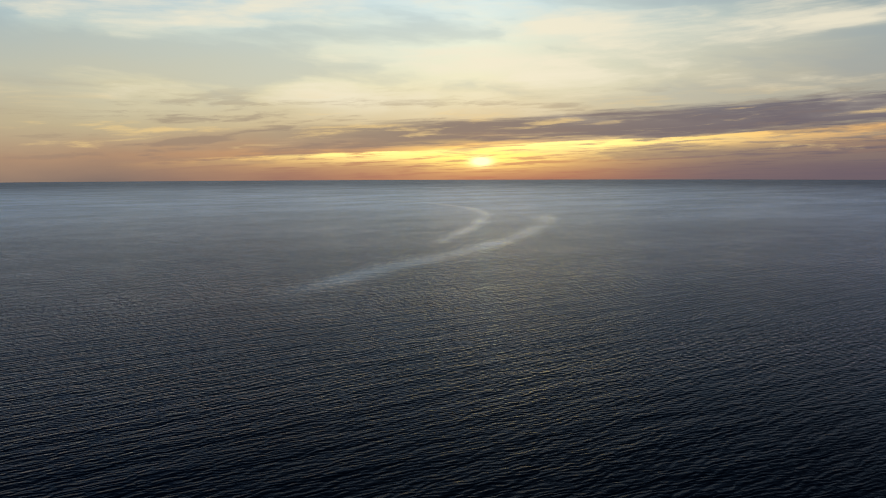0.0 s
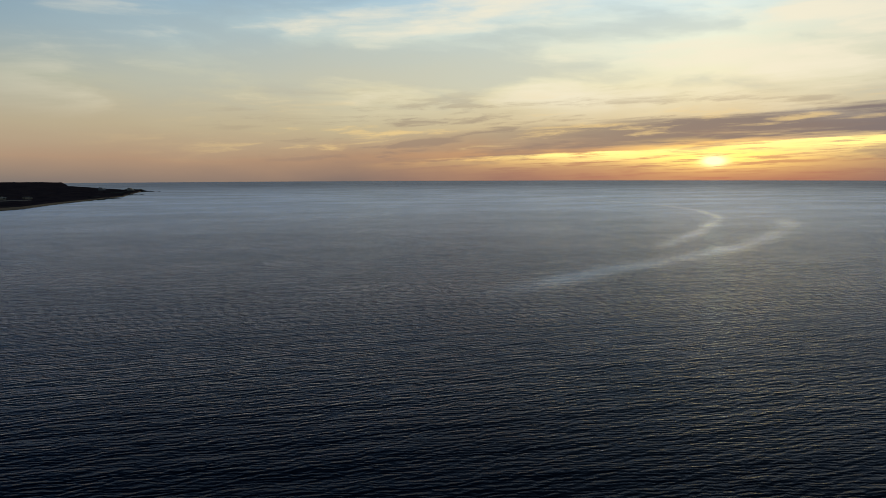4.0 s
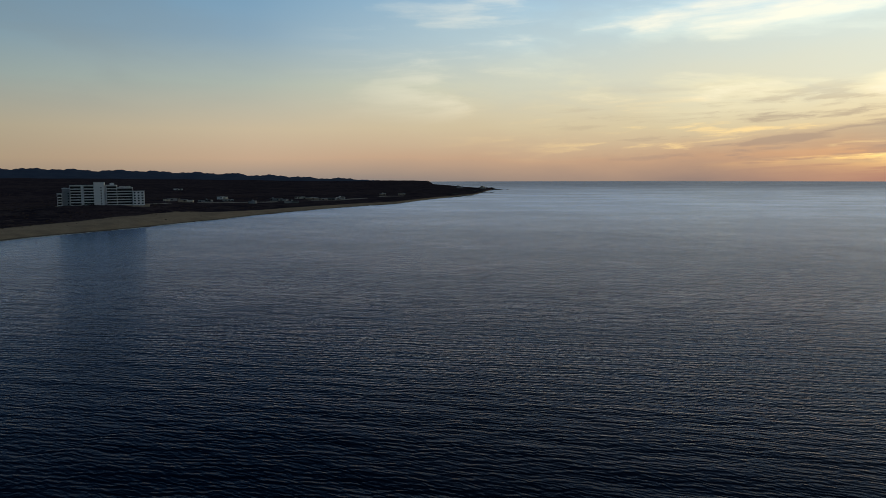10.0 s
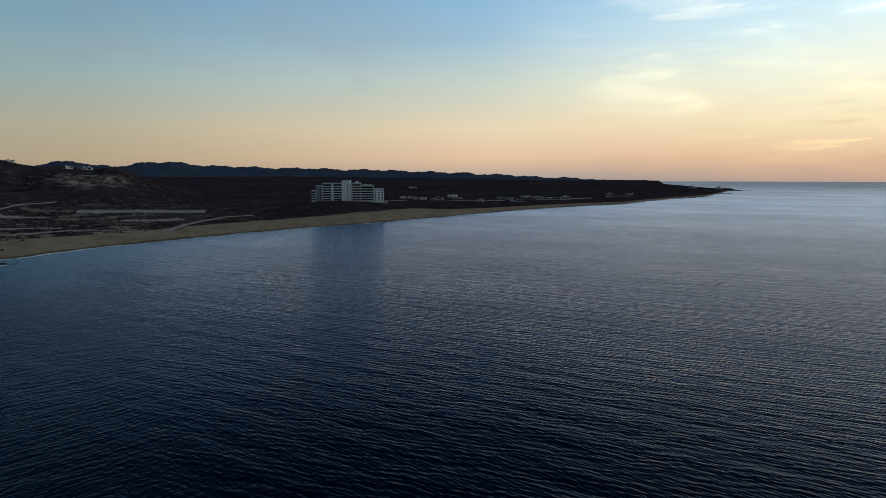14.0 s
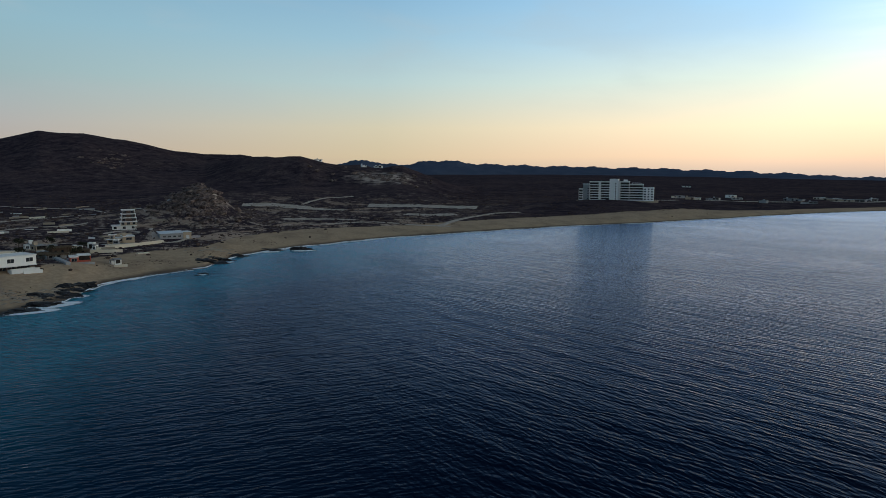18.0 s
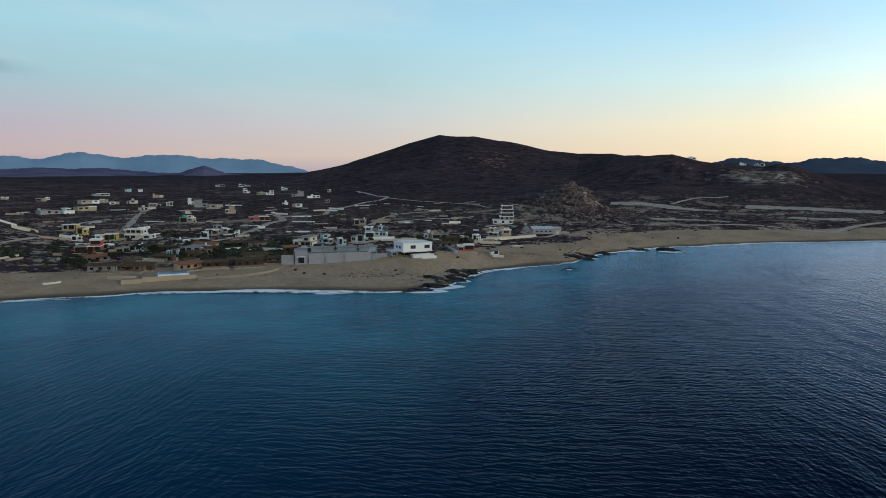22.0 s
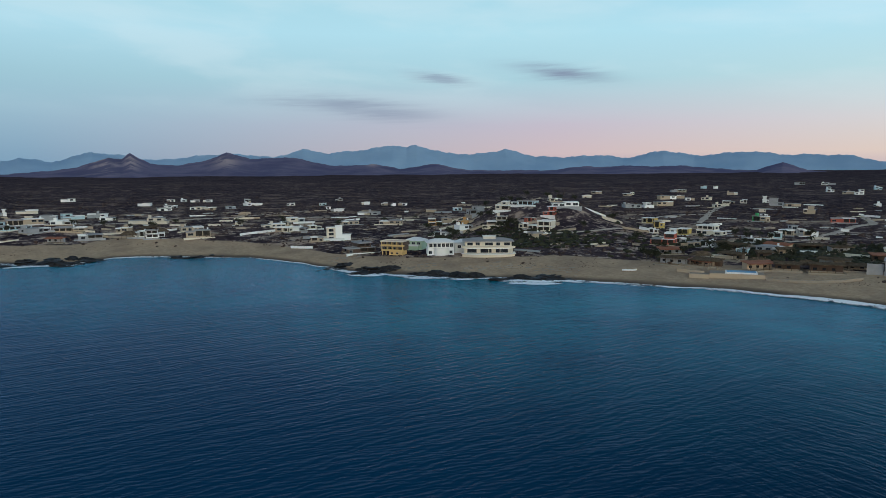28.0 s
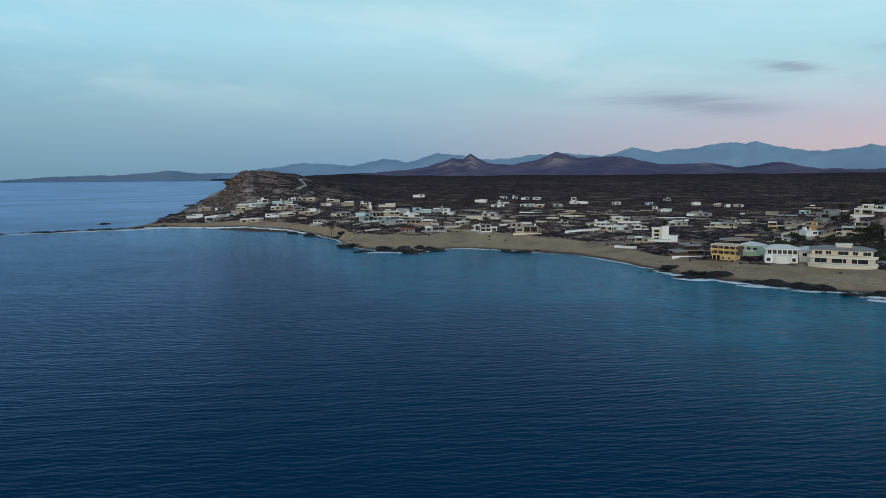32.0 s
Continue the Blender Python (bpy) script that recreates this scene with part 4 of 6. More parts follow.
def build_yellow():
    h = stand("yellow_house", 163.2, 405, "orange-yellow three-level house with deep shaded balconies on the sand", "house", -24)
    h.matrix_world = h.matrix_world @ Matrix.Diagonal((0.86, 0.86, 0.82, 1))
    Y = WALLS["orange"]
    part("base_wall", blocks((-3.0, 6.5, 0.5, 9, -3, 3.0)), Y, h)
    for x in (-1.0, 3.0):
        window(h, x, 0.5, 0.8, 1.6, 1.3)
    # brown back walls here and above: balcony shade put into the colour
    part("middle_wall", blocks((-7.5, 7.2, 2.0, 10.5, 3.3, 6.4)), WALLS["brown"], h)
    part("middle_slab", rim(-8.3, 7.6, -0.6, 1.98, 3.02, 3.95, 0.2), Y, h)
    part("upper_wall", blocks((-8.2, 7.4, 2.2, 10.6, 6.72, 9.6)), WALLS["brown"], h)
    part("upper_slab", rim(-8.6, 7.7, -0.9, 2.18, 6.42, 7.4, 0.2), Y, h)
    part("roof", rim(-8.9, 8.0, -1.1, 11, 9.62, 10.3, 0.25), WALLS["cream"], h)
    for z, y in ((3.32, 2.0), (6.74, 2.2)):
        for x in (-5.6, -2.2, 1.2, 5.0):
            window(h, x, y, z + 0.1, 2.5, 2.3)
        for x in (-8.0, -4.0, -0.4, 3.2, 7.0):
            part("column", blocks((x - 0.22, x + 0.22, -0.62 if z > 5 else -0.35, -0.2 if z > 5 else 0.07, z - 0.04, z + 2.85)), Y, h)
    part("buttress", blocks((4.0, 7.0, -0.2, 0.48, -3, 2.95)), Y, h)
    part("under_post", blocks((-7.9, -7.4, 0.1, 0.6, -3, 3.0)), Y, h)
    part("under_post", blocks((-5.4, -4.9, 0.1, 0.6, -3, 3.0)), Y, h)
    g = stand("green_gabled_house", 161.5, 424, "pale green house with a white hipped roof beside the beach", "house", -20)
    part("wall", blocks((-5.5, 5.5, 0, 9, -3, 5.4)), WALLS["mint"], g)
    part("porch_wall", blocks((-4.0, 3.5, -2.6, -0.02, -3, 2.4)), WALLS["mint"], g, "green painted lower wall")
    part("roof", hip(-6.4, 6.4, -1.0, 10, 5.42, 7.4), ROOF_WHITE, g, "white hipped roof")
    for x in (-3.4, 0, 3.4):
        window(g, x, 0, 3.1, 2.0, 1.5)
    part("terrace", rim(-4.4, 3.9, -3.0, -0.03, 2.42, 3.2, 0.15), ROOF_WHITE, g)


def hip(x0, x1, y0, y1, z0, z1):
    bm = bmesh.new()
    m = min(x1 - x0, y1 - y0) / 2 * 0.9
    v = [bm.verts.new(p) for p in ((x0, y0, z0), (x1, y0, z0), (x1, y1, z0), (x0, y1, z0), (x0, y0, z0 + 0.25), (x1, y0, z0 + 0.25), (x1, y1, z0 + 0.25), (x0, y1, z0 + 0.25))]
    t = [bm.verts.new(p) for p in ((x0 + m, y0 + m, z1), (x1 - m, y0 + m, z1), (x1 - m, y1 - m + 0.01, z1), (x0 + m, y1 - m + 0.01, z1))]
    bm.faces.new((v[3], v[2], v[1], v[0]))
    for k in range(4):
        j = (k + 1) % 4
        bm.faces.new((v[k], v[j], v[4 + j], v[4 + k]))
        bm.faces.new((v[4 + k], v[4 + j], t[j], t[k]))
    bm.faces.new(t)
    return bm


def arc_terrace(parent, w, y, bulge, z0, z1, mat, name, inner=0.0, label=""):
    """A terrace whose front bows out towards the sea, in facets."""
    bm = bmesh.new()
    n = 15
    lo, hi = [], []
    for k in range(n):
        u = -1 + 2 * k / (n - 1)
        px, py = u * w / 2, y - bulge * (1 - abs(u) ** 3)
        lo.append(bm.verts.new((px, py, z0)))
        hi.append(bm.verts.new((px, py, z1)))
    back_lo = [bm.verts.new((w / 2, y + 2.5 + inner, z0)), bm.verts.new((-w / 2, y + 2.5 + inner, z0))]
    back_hi = [bm.verts.new((w / 2, y + 2.5 + inner, z1)), bm.verts.new((-w / 2, y + 2.5 + inner, z1))]
    a, b = lo + back_lo, hi + back_hi
    for k in range(len(a)):
        j = (k + 1) % len(a)
        bm.faces.new((a[k], a[j], b[j], b[k]))
    bm.faces.new(b)
    bm.faces.new(a[::-1])
    return part(name, bm, mat, parent, label)


def build_white_pair():
    h = stand("white_villa", 159.2, 402, "white two-storey villa with tall bay windows and a hipped roof", "house", 6)
    W = WALLS["white"]
    part("lower_wall", blocks((-8, 7.5, 0, 10, -3, 4.0)), W, h)
    arc_terrace(h, 9.0, 0.2, 2.6, -2.5, 3.9, W, "bay_wall", -2.2)
    part("upper_wall", blocks((-7.5, 7.5, 0.6, 10, 4.02, 7.2)), W, h)
    part("roof", hip(-8.8, 8.6, -1.2, 11, 7.22, 9.3), ROOF_WHITE, h, "white hipped roof")
    arc_terrace(h, 10.0, 0.1, 3.0, 3.92, 4.25, ROOF_WHITE, "bay_roof", -2.2)
    for x in (-6.0, -3.6, -1.2, 1.2, 3.6, 6.0):
        window(h, x, 0.6, 4.6, 1.9, 2.1)
    for x in (-6.4, 5.6):
        window(h, x, 0, 0.8, 1.8, 1.8)
    part("side_roof", hip(7.8, 19, 3, 12, 6.4, 8.6), ROOF_WHITE, h, "white hipped roof")
    part("side_wall", blocks((8.4, 18.5, 4, 11.5, -3, 6.38)), W, h)
    for x in (11, 15):
        window(h, x, 4, 3.4, 2.0, 1.8)
    c = stand("cream_terraced_house", 155.3, 395, "wide cream beach house with bowed terraces and a grey roof", "house", 2)
    C = WALLS["cream"]
    arc_terrace(c, 30, 1.0, 4.5, -3.5, 1.4, C, "terrace_base", 6)
    arc_terrace(c, 31, 0.6, 4.8, 1.42, 1.75, ROOF_WHITE, "terrace_floor", 6)
    part("lower_wall", blocks((-14, 14, 1.5, 12, 1.76, 4.6)), C, c)
    arc_terrace(c, 30, 1.0, 3.6, 4.62, 5.0, ROOF_WHITE, "upper_terrace_floor", 6)
    arc_terrace(c, 30.2, 0.9, 3.7, 5.01, 5.9, C, "upper_parapet", -2.3)
    part("upper_wall", blocks((-13.5, 13, 2.0, 12, 5.01, 8.4)), C, c)
    part("roof", hip(-15, 14.4, 0.2, 13, 8.42, 10.2), ROOF_GREY, c, "grey hipped roof")
    part("roof_room", blocks((-3, 4, 4, 9, 9.3, 11.0)), C, c)
    part("roof_room_roof", rim(-3.4, 4.4, 3.5, 9.4, 11.02, 11.35), ROOF_WHITE, c)
    for x, w in ((-10.6, 3.2), (-6.2, 2.4), (0.2, 4.6), (5.4, 2.2), (10.4, 3.4)):
        window(c, x, 2.0, 6.1, w, 1.7)
    for x, w in ((-9.5, 5.4), (-1.5, 6.4), (7.5, 7.0)):
        window(c, x, 1.5, 2.0, w, 2.2)
    for k in range(5):
        x = -12.8 + 6.4 * k
        part("column", blocks((x - 0.15, x + 0.15, -0.3, 0.0, 1.76, 4.62)), C, c)


def build_tower():
    t = stand("stepped_tower_house", 109.5, 618, "slim house of stacked white terraces round dark rooms", "house", 4)
    W = WALLS["white"]
    for k, (x0, x1, y0) in enumerate(((-10, 8, -4), (-4, 9, -1), (-3, 8.8, 0.2), (-2.6, 8.4, 0.8), (-2.2, 8, 1.4))):
        z = 3.1 * k
        # from the third tier up, dark brown stands in for shade on open decks
        part("wall", blocks((x0 + 0.8, x1 - 0.8, y0 + 1.6, 10, z - (4 if k == 0 else 0), z + 2.7)), W if k == 0 else WALLS["tan"] if k == 1 else WALLS["brown"], t)
        part("terrace", rim(x0, x1, y0 - 0.6, 10.4, z + 2.72, z + 3.09 + 0.35, 0.2), ROOF_WHITE, t)
        for x in np.linspace(x0 + 2.4, x1 - 2.4, 2 if k > 1 else 3):
            window(t, float(x), y0 + 1.6, z + 0.6, 2.2, 2.0)
        for x in (x0 + 0.4, x1 - 0.4):
            part("column", blocks((x - 0.15, x + 0.15, y0 - 0.4, y0 - 0.1, z - (4 if k == 0 else 0), z + 2.7)), W, t)


def build_shed():
    s = stand("long_shed", 106.0, 527, "long low shed with a pale metal roof and concrete walls", "shed", 14)
    s.matrix_world = s.matrix_world @ Matrix.Diagonal((0.85, 0.9, 0.88, 1))
    part("wall", blocks((-12.5, 6.0, 0, 9, -2, 4.4)), WALLS["grey"], s)
    part("end_wall", blocks((6.0, 12.5, -0.6, 9.4, -2, 5.2)), WALLS["tan"], s)
    bm = bmesh.new()
    v = [bm.verts.new(p) for p in ((-13, -0.8, 4.5), (6.4, -0.8, 4.5), (6.4, 9.6, 5.9), (-13, 9.6, 5.9), (-13, -0.8, 4.7), (6.4, -0.8, 4.7), (6.4, 9.6, 6.1), (-13, 9.6, 6.1))]
    for f in ((3, 2, 1, 0), (4, 5, 6, 7), (0, 1, 5, 4), (1, 2, 6, 5), (2, 3, 7, 6), (3, 0, 4, 7)):
        bm.faces.new([v[i] for i in f])
    part("roof", bm, METAL, s, "pale metal roof")
    part("end_roof", rim(5.98, 12.8, -0.9, 9.7, 5.21, 5.6), METAL, s)
    for x in (-9, -5, -1, 3):
        window(s, x, 0, 1.6, 2.2, 1.2)
    part("door", blocks((8.2, 10.8, -0.66, -0.58, -0.2, 2.8)), METAL, s)
    part("yard_wall", blocks((12.5, 21, 3, 3.4, -2, 1.6)), WALLS["lilac"], s)


def build_complex():
    """The walled terrace above the widest beach."""
    c = stand("beach_terrace_complex", 122.8, 377, "weathered grey walled beach terrace with stairs and open shelters", "terrace", 3)
    L = WALLS["lilac"]
    part("sea_wall", blocks((-17.5, 15, -6, 8, -5, 3.6), (-17.8, 15.3, -6.3, -5.7, 3.6, 4.5)), L, c)
    part("side_wall", blocks((15.3, 24, -3, 8, -5, 2.4), (15.3, 24.2, -3.3, -2.8, 2.4, 3.2)), L, c)
    part("corner_block", blocks((-24.5, -17.9, -5.2, 8, -5, 5.2), (-24.9, -18.1, -5.6, 8.2, 5.2, 5.7)), L, c)
    # no opening is cut; a dark block carries the gateway's shade
    part("gate", blocks((-22.8, -19.8, -5.3, -5.1, -0.6, 2.4)), GLASS, c, "gateway as a dark block, its shade put into the colour")
    part("gate_canopy", blocks((-23.6, -19.2, -7.4, -5.65, 2.6, 2.9)), ROOF_WHITE, c)
    for k in range(9):
        part("step", blocks((15.6 + 0.0, 18.6, -3.4 - 0.55 * (9 - k), -3.4 - 0.55 * (8 - k), -5, -1.4 + 0.42 * k)), WALLS["grey"], c)
    part("stair_wall", blocks((15.35, 15.58, -8.4, -3.35, -5, 0.6)), L, c)
    for x0, x1 in ((-16, -4), (-2, 8), (10, 19)):
        part("shelter_back_wall", blocks((x0, x1, 6.5, 7.4, 3.2, 6.4)), WALLS["teal"], c)
        part("shelter_roof", rim(x0 - 0.6, x1 + 0.6, 0.6, 7.7, 6.42, 6.8, 0.2), ROOF_GREY, c)
        n = int((x1 - x0) / 4.5)
        for k in range(n + 1):
            x = x0 + (x1 - x0) * k / n
            part("post", blocks((x - 0.18, x + 0.18, 1.0, 1.36, 2.0, 6.4)), L, c)
    for x in (-8, 2):
        part("pier", blocks((x - 0.5, x + 0.5, -6.8, -6.35, -5, 3.4)), L, c)
    part("dark_panel_wall", blocks((-31.5, -24.95, -4.0, -3.6, -4, 3.6)), WALLS["grey"], c)


def build_beach_terraces():
    c = stand("pool_terrace", 135.9, 353, "low white beach terrace with a blue covered pool", "terrace", 2)
    part("front_wall", blocks((-13, 11, -1.5, -0.9, -4, 2.0)), WALLS["tan"], c)
    part("deck", blocks((-13, 11, -0.88, 10, -4, 1.75)), STONE, c)
    part("pool_surround", rim(-6, 8, 1.2, 8.5, 1.76, 2.5, 0.4), ROOF_WHITE, c)
    part("pool_cover", blocks((-5.4, 7.4, 1.8, 7.9, 2.05, 2.62)), POOL, c, "blue pool cover")
    part("lower_wall", blocks((-22, -13.1, -3.2, -2.6, -4, 1.5)), WALLS["tan"], c)
    part("lower_deck", blocks((-22, -13.1, -2.58, 6, -4, 1.0)), STONE, c)
    for k in range(4):
        part("step", blocks((11.1, 14.5, -1.5 + 0.6 * k, -0.9 + 0.6 * k, -4, 0.2 + 0.35 * k)), STONE, c)
    long_wall("beach_wall", [(134.0, 349), (132.4, 348), (130.6, 349), (129.0, 353), (127.8, 359)], 1.1, 0.9, STONE, "low sandy stone wall along the top of the beach")
    long_wall("beach_wall", [(140.4, 362), (139.2, 359), (138.4, 358)], 1.6, 0.6, WALLS["tan"], "broken pale stone wall along the top of the beach")
    long_wall("white_garden_wall", [(111.5, 473), (109.2, 492), (106.9, 511)], 2.0, 0.5, WALLS["cream"], "long cream garden wall beside a dirt road")
    long_wall("white_garden_wall", [(175.3, 517), (174.0, 530), (172.6, 546)], 1.6, 0.5, WALLS["white"], "long white garden wall on the slope")
    long_wall("white_garden_wall", [(171.4, 459), (170.5, 453), (169.7, 449)], 1.5, 0.6, WALLS["white"], "low white wall at the top of the beach")
    long_wall("white_garden_wall", [(119.8, 470), (118.0, 474), (116.3, 480)], 1.4, 0.5, WALLS["cream"], "long cream garden wall beside a dirt road")
    long_wall("ramp_wall", [(115.2, 470), (114.3, 435), (113.4, 398)], 1.6, 2.2, WALLS["grey"], "grey concrete stair ramp down to the beach")
    for az, r, w, d, h, s in ((138.7, 396, 13, 9, 4.4, 4), (134.6, 384, 14, 8, 4.2, -6), (131.4, 380, 11, 7, 4.4, -4), (129.3, 384, 9, 6, 4.0, 8), (183.3, 536, 13, 10, 5.0, 0), (181.0, 540, 9, 8, 4.2, 12)):
        palapa(az, r, w, d, h, s)


def beach_cabin(az, r, w, d, h, skew, rng):
    """A low dark cabin or open shelter with a flat or sloping roof and a stone terrace in front."""
    c = stand("beach_cabin", az, r, "low brown beach cabin with a flat thatched roof and stone terrace", "cabin", skew, "beach cabins")
    wall = WALLS[rng.choice(("brown", "tan", "grey", "brown"))]
    part("back_wall", blocks((-w / 2, w / 2, d * 0.45, d, -2.5, h - 0.3)), wall, c)
    part("terrace", rim(-w / 2 - 1.5, w / 2 + rng.uniform(0.5, 3), -rng.uniform(2, 5), d * 0.44, -2.5, rng.uniform(0.1, 0.7), 0.35), STONE, c)
    tilt = rng.uniform(0.2, 0.9)
    bm = bmesh.new()
    n = 7
    lo, hi = [], []
    for k in range(n):
        x = -w / 2 - 0.8 + (w + 1.6) * k / (n - 1)
        sag = 0.12 * math.sin(k * 2.1)
        lo.append((bm.verts.new((x, -0.9 + 0.2 * math.sin(k * 3.3), h - tilt + sag)), bm.verts.new((x, -0.9 + 0.2 * math.sin(k * 3.3), h - tilt + 0.32 + sag))))
        hi.append((bm.verts.new((x, d + 0.5, h + sag)), bm.verts.new((x, d + 0.5, h + 0.32 + sag))))
    for k in range(n - 1):
        bm.faces.new((lo[k][1], lo[k + 1][1], hi[k + 1][1], hi[k][1]))
        bm.faces.new((hi[k][0], hi[k + 1][0], lo[k + 1][0], lo[k][0]))
        bm.faces.new((lo[k][0], lo[k + 1][0], lo[k + 1][1], lo[k][1]))
        bm.faces.new((hi[k + 1][0], hi[k][0], hi[k][1], hi[k + 1][1]))
    bm.faces.new((lo[0][0], lo[0][1], hi[0][1], hi[0][0]))
    bm.faces.new((lo[-1][0], hi[-1][0], hi[-1][1], lo[-1][1]))
    part("roof", bm, rng.choice((THATCH, THATCH, THATCH, TILE)), c)
    m = max(2, int(w / 3))
    for k in range(m + 1):
        x = -w / 2 + w * k / m
        part("post", cylinder(bmesh.new(), x, 0.0, -2.5, h - tilt + 0.05, 0.13, 0.11, 6), BARK, c)
    for k in range(max(1, int(w / 4))):
        window(c, -w / 2 + 2 + 4 * k, d * 0.45, 0.9, 1.6, 1.2, False)


def build_chapel():
    c = stand("white_tower_house", 168.0, 490, "white house with a tall slim stair tower and curved wall", "house", 4)
    W = WALLS["white"]
    part("tower", blocks((1.6, 6.2, 0, 5, -3, 9.6)), W, c)
    part("tower_cap", rim(1.4, 6.4, -0.2, 5.2, 9.62, 10.2), ROOF_WHITE, c)
    part("open_front", blocks((-4.4, 1.58, 1.5, 6, -3, 8.6)), WALLS["cream"], c)
    for z in (0.6, 3.4, 6.0):
        window(c, -1.4, 1.5, z, 3.4, 1.9)
    part("roof", rim(-4.8, 1.38, 0.6, 6.3, 8.62, 9.2), ROOF_WHITE, c)
    part("side_wing", blocks((6.22, 12, 1, 6, -3, 3.2)), W, c)
    arc_terrace(c, 15, -1.5, 2.4, -2.5, 1.6, W, "curved_wall", 0)
    part("side_roof", rim(6.3, 12.3, 0.8, 6.2, 3.22, 3.8), ROOF_WHITE, c)


def build_boat():
    b = stand("small_boat", 144.0, 360, "small pale open fishing boat pulled up on the sand", "boat", 4)
    bm = bmesh.new()
    n, prev = 12, None
    rings = []
    for k in range(n):
        u = k / (n - 1)
        half = 0.95 * (1 - max(0, (u - 0.45) / 0.55) ** 2.2) + 0.02
        rise = 0.45 * max(0, u - 0.5) ** 2 * 4
        ring = []
        for a, z in ((-1, 0.85), (-0.75, 0.2), (0, 0.0), (0.75, 0.2), (1, 0.85), (0.88, 0.82), (0.6, 0.3), (0, 0.16), (-0.6, 0.3), (-0.88, 0.82)):
            ring.append(bm.verts.new((-3.6 + 7.2 * u, a * half, z + rise)))
        rings.append(ring)
    for p, q in zip(rings, rings[1:]):
        for k in range(10):
            bm.faces.new((p[k], q[k], q[(k + 1) % 10], p[(k + 1) % 10]))
    bm.faces.new(rings[0])
    bm.faces.new(rings[-1][::-1])
    part("hull", bm, ROOF_WHITE, b)
    for x in (-2.2, -0.4, 1.2):
        part("thwart", blocks((x - 0.15, x + 0.15, -0.72, 0.72, 0.5, 0.56)), WALLS["teal"], b)


STREET_1 = [
    (42.0, 2253, 15, 7.3, "white"), (43.8, 2368, 19, 7.7, "grey"), (48.6, 1600, 16, 3.9, "tan"), (50.1, 1586, 13, 3.8, "white"),
    (53.5, 1389, 16, 3.4, "white"), (54.5, 1362, 26, 3.3, "grey"), (55.4, 1376, 20, 3.3, "tan"), (56.1, 1383, 22, 3.4, "tan"),
    (56.8, 1391, 18, 3.4, "white"), (57.4, 1205, 23, 2.9, "grey"), (58.5, 1293, 31, 3.1, "grey"), (60.5, 1197, 12, 3.9, "white"),
    (62.2, 1307, 17, 3.2, "grey"), (62.8, 1376, 16, 4.5, "white"), (64.0, 1283, 21, 3.1, "grey"), (65.4, 1259, 24, 4.1, "tan"),
    (65.9, 1954, 22, 3.2, "white"), (66.4, 1301, 21, 4.2, "grey"), (90.2, 1475, 10, 4.8, "white"), (90.5, 1475, 7, 3.6, "white"),
]
STREET_2 = [
    (91.4, 1475, 11, 4.8, "white"), (95.0, 1500, 15, 4.9, "white"), (109.5, 516, 11, 4.2, "tan"), (110.2, 414, 5, 2.9, "white"),
    (110.4, 510, 7, 5.8, "tan"), (111.8, 479, 5, 3.9, "white"), (112.6, 415, 10, 3.4, "red"), (112.7, 476, 5, 3.1, "white"),
    (113.7, 473, 6, 3.1, "grey"), (114.7, 486, 12, 3.1, "white"), (115.6, 496, 7, 2.9, "white"), (119.5, 496, 6, 7.6, "teal"),
    (120.3, 488, 10, 7.5, "teal"), (121.3, 586, 9, 4.7, "tan"), (121.5, 462, 8, 4.5, "teal"), (122.7, 445, 5, 4.3, "teal"),
    (123.7, 1186, 6, 4.8, "white"), (123.9, 458, 7, 6.3, "teal"), (123.9, 932, 6, 3.8, "white"), (124.9, 1029, 17, 3.3, "white"),
]
STREET_3 = [
    (126.0, 441, 12, 6.4, "cream"), (126.2, 1094, 18, 7.1, "grey"), (126.3, 842, 10, 4.1, "white"),
    (127.2, 1294, 10, 4.2, "white"), (127.2, 887, 7, 2.9, "white"), (128.3, 1158, 11, 7.5, "white"),
    (129.0, 1172, 15, 3.8, "white"), (129.2, 633, 17, 3.6, "red"), (130.1, 1258, 10, 8.1, "white"),
    (130.3, 1546, 23, 3.8, "white"), (131.2, 537, 9, 3.5, "tan"), (131.4, 764, 10, 7.4, "tan"), (132.1, 550, 10, 5.8, "white"),
    (132.1, 1561, 18, 5.0, "white"), (132.4, 842, 14, 2.9, "white"), (132.9, 536, 9, 3.9, "white"), (133.6, 849, 14, 8.2, "grey"),
    (133.6, 510, 8, 3.7, "white"), (134.0, 423, 14, 3.4, "grey"), (134.3, 695, 6, 3.4, "white"),
]
STREET_4 = [
    (134.3, 925, 7, 7.5, "white"), (134.5, 764, 6, 3.7, "white"), (134.7, 639, 12, 4.7, "green"), (135.1, 468, 11, 2.9, "grey"),
    (135.8, 900, 7, 4.4, "white"), (135.8, 418, 5, 2.9, "teal"), (136.6, 1108, 14, 3.6, "white"), (136.9, 902, 13, 2.9, "white"),
    (137.6, 832, 8, 2.9, "white"), (137.8, 1355, 7, 4.4, "white"), (138.0, 441, 7, 2.9, "white"), (138.2, 521, 18, 6.3, "cream"),
    (138.5, 981, 11, 4.0, "white"), (138.7, 1357, 9, 4.4, "white"), (139.2, 437, 7, 2.9, "white"), (139.6, 965, 11, 3.1, "white"),
    (140.3, 454, 8, 2.9, "grey"), (140.3, 1010, 10, 4.1, "white"), (140.4, 1175, 23, 3.8, "white"),
    (140.4, 520, 13, 4.2, "yellow"),
]
